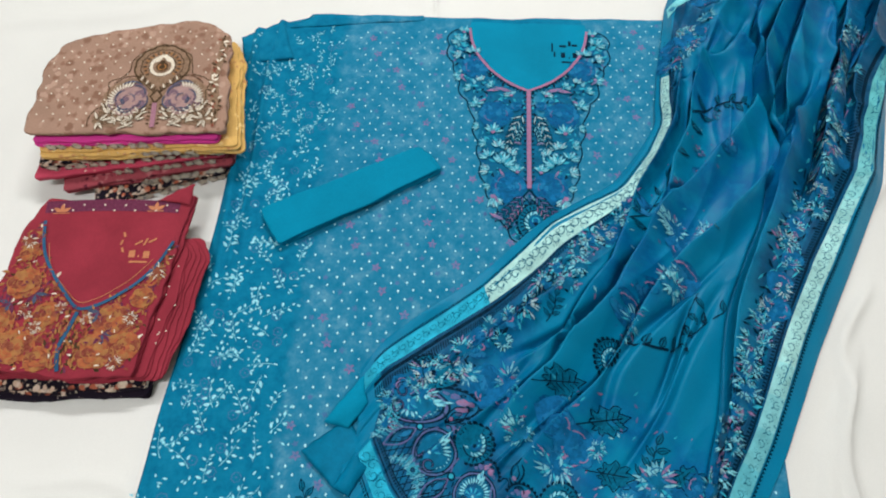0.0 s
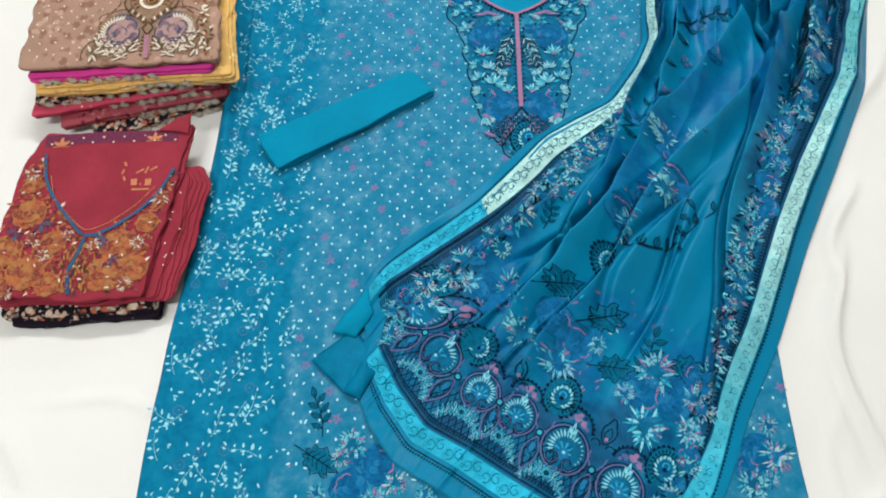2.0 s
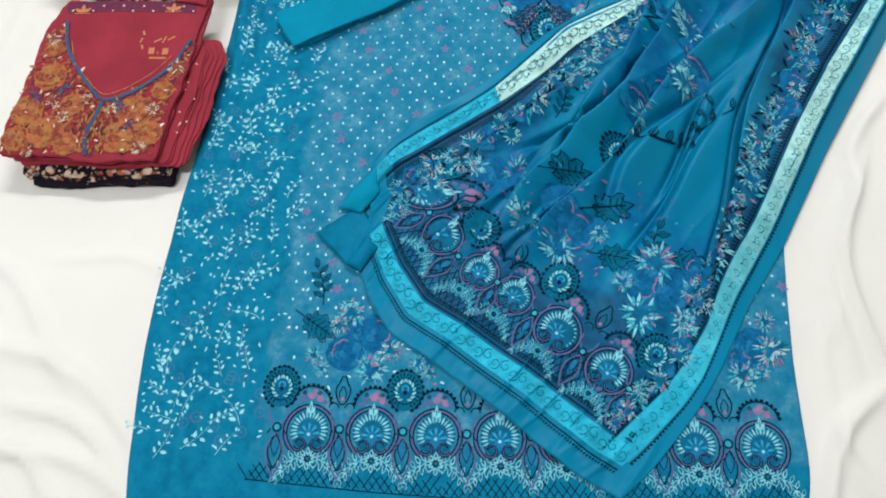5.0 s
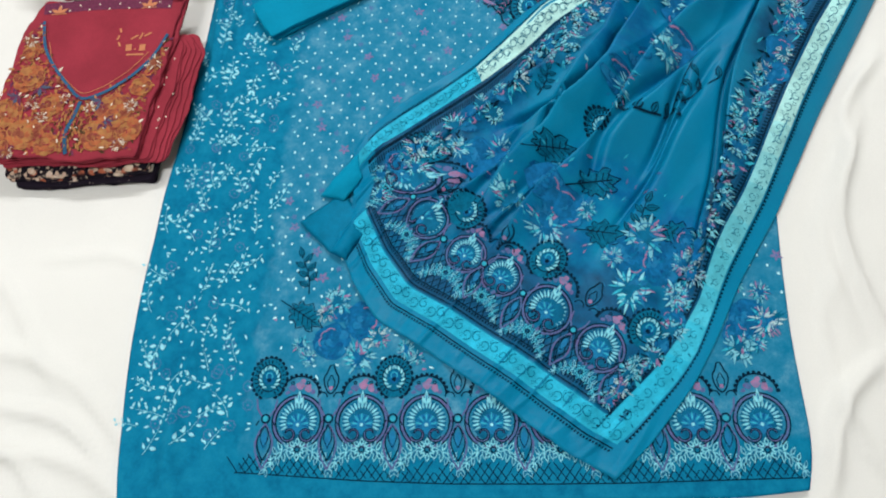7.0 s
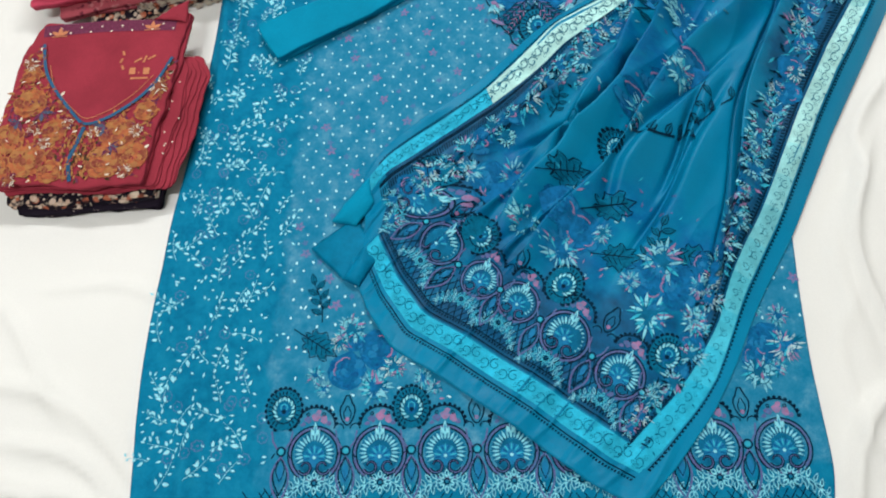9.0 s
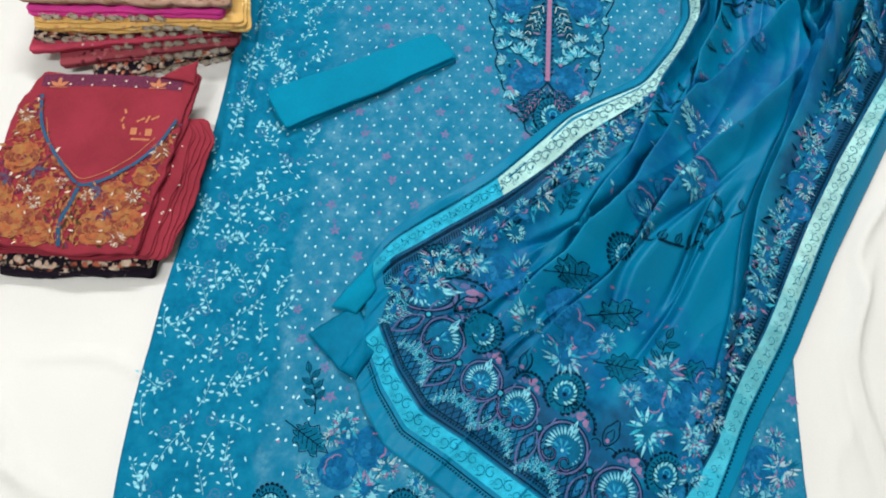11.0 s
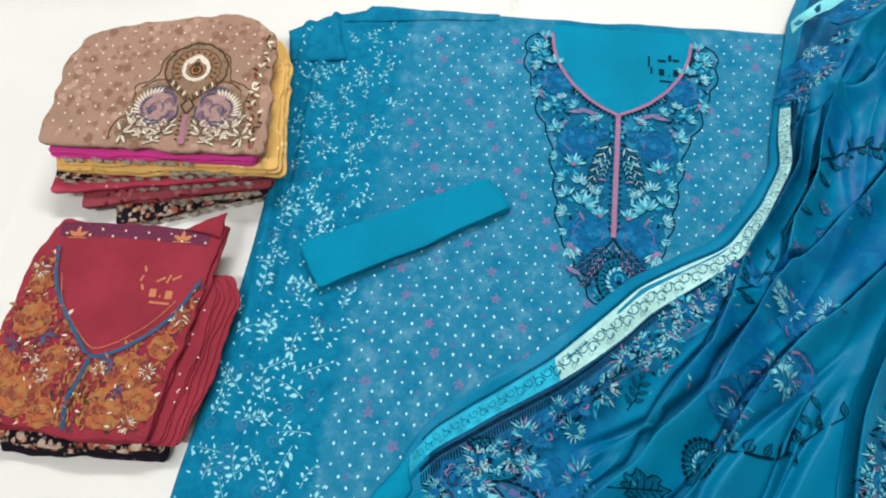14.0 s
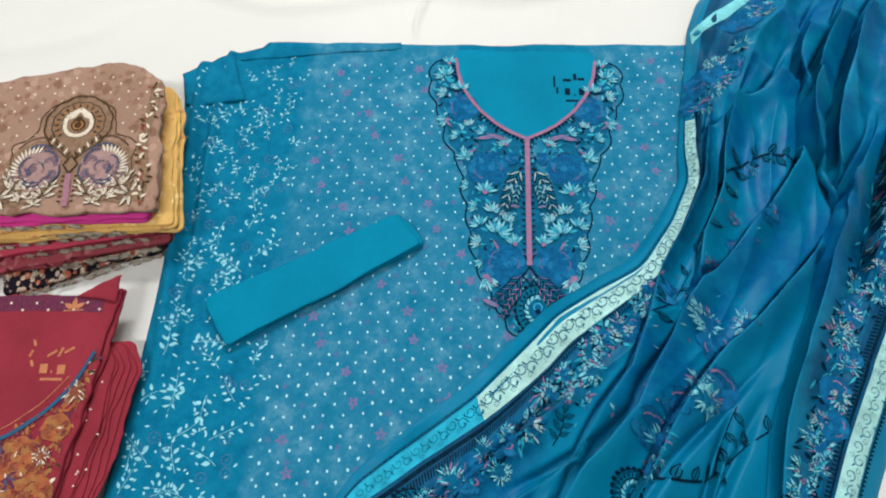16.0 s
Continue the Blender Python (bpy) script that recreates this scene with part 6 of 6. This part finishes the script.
def maroon_print():
    rnd = random.Random(51)
    top = on_top(0.054)
    neck = [(-0.584, 0.492), (-0.580, 0.462), (-0.574, 0.440), (-0.555, 0.408), (-0.526, 0.371), (-0.505, 0.346), (-0.472, 0.358), (-0.432, 0.385), (-0.406, 0.416), (-0.389, 0.452)]
    field = [(-0.638, 0.272), (-0.425, 0.262), (-0.396, 0.395), (-0.386, 0.462)] + neck[::-1] + [(-0.600, 0.486), (-0.612, 0.44)]
    g = Ink(top, 0.0005)
    for _ in range(1500):
        x, y = rnd.uniform(-0.64, -0.38), rnd.uniform(0.262, 0.49)
        if inside_poly(x, y, field):
            g.place(x, y, rnd.uniform(0, 360))
            l = rnd.uniform(0.006, 0.012)
            g.leaf(0, 0, 0, l, l * 0.45, rnd.choices([M_OCHRE, M_RUST, M_ORANGE, M_OLIVE, M_PLUM, M_IVORY], [4, 4, 4, 2, 2, 0.5])[0], rnd.randint(0, 3))
    g.done("leaf_print", maroon, "dense rust and ochre leaf print", "stuff")
    for x, y, r in [(-0.590, 0.392, 0.024), (-0.612, 0.335, 0.024), (-0.580, 0.300, 0.026), (-0.620, 0.290, 0.02), (-0.548, 0.345, 0.018), (-0.455, 0.330, 0.027), (-0.470, 0.290, 0.027), (-0.430, 0.295, 0.02),
                    (-0.420, 0.365, 0.016), (-0.545, 0.28, 0.018), (-0.595, 0.44, 0.014)]:
        k = Ink(top, 0.0014).place(x, y)
        rose(k, rnd, r, M_ORANGE, M_RUST, M_OCHRE, M_RUST)
        k.done("rose", maroon, "orange printed rose", sub="petal")
    for x, y, r in [(-0.600, 0.460, 0.014), (-0.578, 0.350, 0.012), (-0.560, 0.325, 0.011), (-0.530, 0.352, 0.011), (-0.405, 0.405, 0.016), (-0.43, 0.335, 0.012), (-0.49, 0.335, 0.011), (-0.44, 0.272, 0.012), (-0.60, 0.27, 0.012)]:
        k = Ink(top, 0.0018).place(x, y)
        blossom(k, rnd, r, M_IVORY, M_PLUM, M_OCHRE, 10, M_RUST, M_OCHRE)
        k.done("blossom", maroon)
    for x, y in [(-0.570, 0.375), (-0.60, 0.362), (-0.475, 0.345), (-0.465, 0.313)]:
        k = Ink(top, 0.0018).place(x, y, rnd.uniform(0, 360))
        for i in range(5):
            k.leaf(0, 0, i * 40 - 80, 0.018, 0.007, M_SLATE if i % 2 else M_PLUM, 1)
        k.done("dark_leaf", maroon)
    over = Ink(top, 0.0026)
    for _ in range(650):
        x, y = rnd.uniform(-0.64, -0.38), rnd.uniform(0.262, 0.49)
        if inside_poly(x, y, field):
            over.place(x, y, rnd.uniform(0, 360))
            l = rnd.uniform(0.004, 0.009)
            over.leaf(0, 0, 0, l, l * 0.35, rnd.choices([M_OCHRE, M_RUST, M_ORANGE, M_PLUM, M_IVORY, M_MAROON], [3, 4, 2, 2, 1.1, 3])[0], rnd.randint(0, 2))
    over.done("petal_print", maroon, "fine rust and ivory petal print", "stuff")
    st = Ink(top, 0.0014)
    for i in range(70):
        st.place(-0.511 + rnd.uniform(-0.022, 0.022), rnd.uniform(0.262, 0.335), rnd.uniform(60, 120))
        st.leaf(0, 0, 0, 0.010, 0.0035, M_OCHRE if i % 3 else M_OLIVE, i % 3)
    st.done("placket_stitching", maroon, "ochre stitching beside the placket", "stuff")
    for a, w, name in ((neck, 0.0046, "neck_piping"), ([(-0.505, 0.346), (-0.512, 0.322), (-0.520, 0.298), (-0.518, 0.280), (-0.514, 0.262)], 0.0058, "placket")):
        k = Ink(top, 0.0022)
        k.stroke(curve_at(a, 40), w, M_BLUEEDGE, 2)
        k.done(name, maroon, "dull blue edging")
    k = Ink(top, 0.0012)
    inner = [(-0.571, 0.455), (-0.562, 0.422), (-0.545, 0.398), (-0.520, 0.370), (-0.504, 0.357), (-0.475, 0.369), (-0.440, 0.394), (-0.415, 0.424)]
    k.stroke(curve_at(inner, 40), 0.0010, M_GOLD, 0)
    k.done("chalk_line", maroon, "thin pale stitch line inside the neck")
    k = Ink(top, 0.0010)
    for x, y, w, h, d in [(-0.447, 0.434, 0.009, 0.011, 0), (-0.437, 0.430, 0.002, 0.003, 0), (-0.426, 0.432, 0.009, 0.011, 0), (-0.436, 0.421, 0.026, 0.003, -3), (-0.440, 0.452, 0.012, 0.003, 30), (-0.430, 0.453, 0.003, 0.012, -20),
                          (-0.420, 0.455, 0.012, 0.003, 30), (-0.463, 0.466, 0.003, 0.008, 20), (-0.465, 0.453, 0.003, 0.008, -20), (-0.462, 0.441, 0.003, 0.008, 20)]:
        k.place(x, y, d)
        k.poly([(-w / 2, -h / 2), (w / 2, -h / 2), (w / 2, h / 2), (-w / 2, h / 2)], M_GOLD, 0)
    k.done("stamped_mark", maroon, "small gold stamped mark as plain bars")
    s = Ink(top, 0.0004)
    s.stroke([(-0.590 + 0.20 * t, 0.516 - 0.006 * t + 0.004 * math.sin(t * 3)) for t in np.linspace(0, 1, 24)], 0.020, M_PLUM, 0)
    for i in range(13):
        s.place(-0.580 + 0.0155 * i, 0.516 + (0.004 if i % 2 else -0.005) - 0.0005 * i)
        s.disc(0, 0, 0.0016, M_IVORY, 1, 7)
    for x in (-0.565, -0.425):
        s.place(x, 0.507)
        for a in (30, 90, 150):
            s.leaf(0, 0, a, 0.015, 0.007, M_GOLD, 2)
        s.stroke([(-0.012, -0.002), (0.012, -0.002)], 0.0015, M_GOLD, 2)
    s.done("dotted_border", maroon, "plum border strip with ivory dots")
    d = Ink(on_top(0.042), 0.0008)
    for i in range(9):
        x, y = rnd.uniform(-0.400, -0.372), rnd.uniform(0.27, 0.45)
        d.place(x, y)
        d.disc(0, 0, 0.0013, M_IVORY, 0, 6)
    d.done("side_dot_print", maroon, "small ivory dots", "stuff")


def front_flowers():
    """Small printed flowers on the rounded front folds of the mixed pile."""
    rnd = random.Random(61)
    rows = [("magenta folded suit piece with printed flowers", 0.081, (-0.626, 0.610), (-0.336, 0.610), 0.10, 0.72, 10), ("yellow folded suit piece with pale flowers", 0.064, (-0.618, 0.602), (-0.310, 0.608), 0.22, 0.78, 10),
            ("black floral folded suit piece", 0.0485, (-0.62, 0.592), (-0.318, 0.618), 0.04, 0.96, 14), ("rose red dotted folded suit piece", 0.035, (-0.632, 0.576), (-0.34, 0.612), 0.42, 0.95, 9),
            ("dusky maroon printed folded suit piece", 0.0215, (-0.590, 0.560), (-0.33, 0.604), 0.45, 0.95, 8), ("black floral folded suit piece lying on the sheet", 0.008, (-0.545, 0.540), (-0.325, 0.606), 0.10, 0.95, 10)]
    pile = [o for o in scene.objects if o.parent is None and o.name.startswith("folded_suit")]
    for word, z, (ax, ay), (bx, by), q0, q1, count in rows:
        owner = next(o for o in pile if o["label"] == word)

        def onto(pts, up, z=z, ax=ax, ay=ay, bx=bx, by=by):
            return [(x, ay + (by - ay) * (x - ax) / (bx - ax) - 0.0030 - h, z + 0.85 * b) for (x, b), h in zip(pts, up)]

        for i in range(count):
            q = q0 + (q1 - q0) * (i + rnd.uniform(0.1, 0.7)) / count
            k = Ink(onto, 0.0012).place(ax + (bx - ax) * q, rnd.uniform(-0.002, 0.002))
            blossom(k, rnd, rnd.uniform(0.009, 0.013), M_IVORY, rnd.choice([M_OLIVE, M_SLATE, M_PLUM]), rnd.choice([M_OCHRE, M_ORANGE]), 8, M_IVORY, M_IVORY)
            k.done("blossom", owner)


tan_print()
maroon_print()
front_flowers()
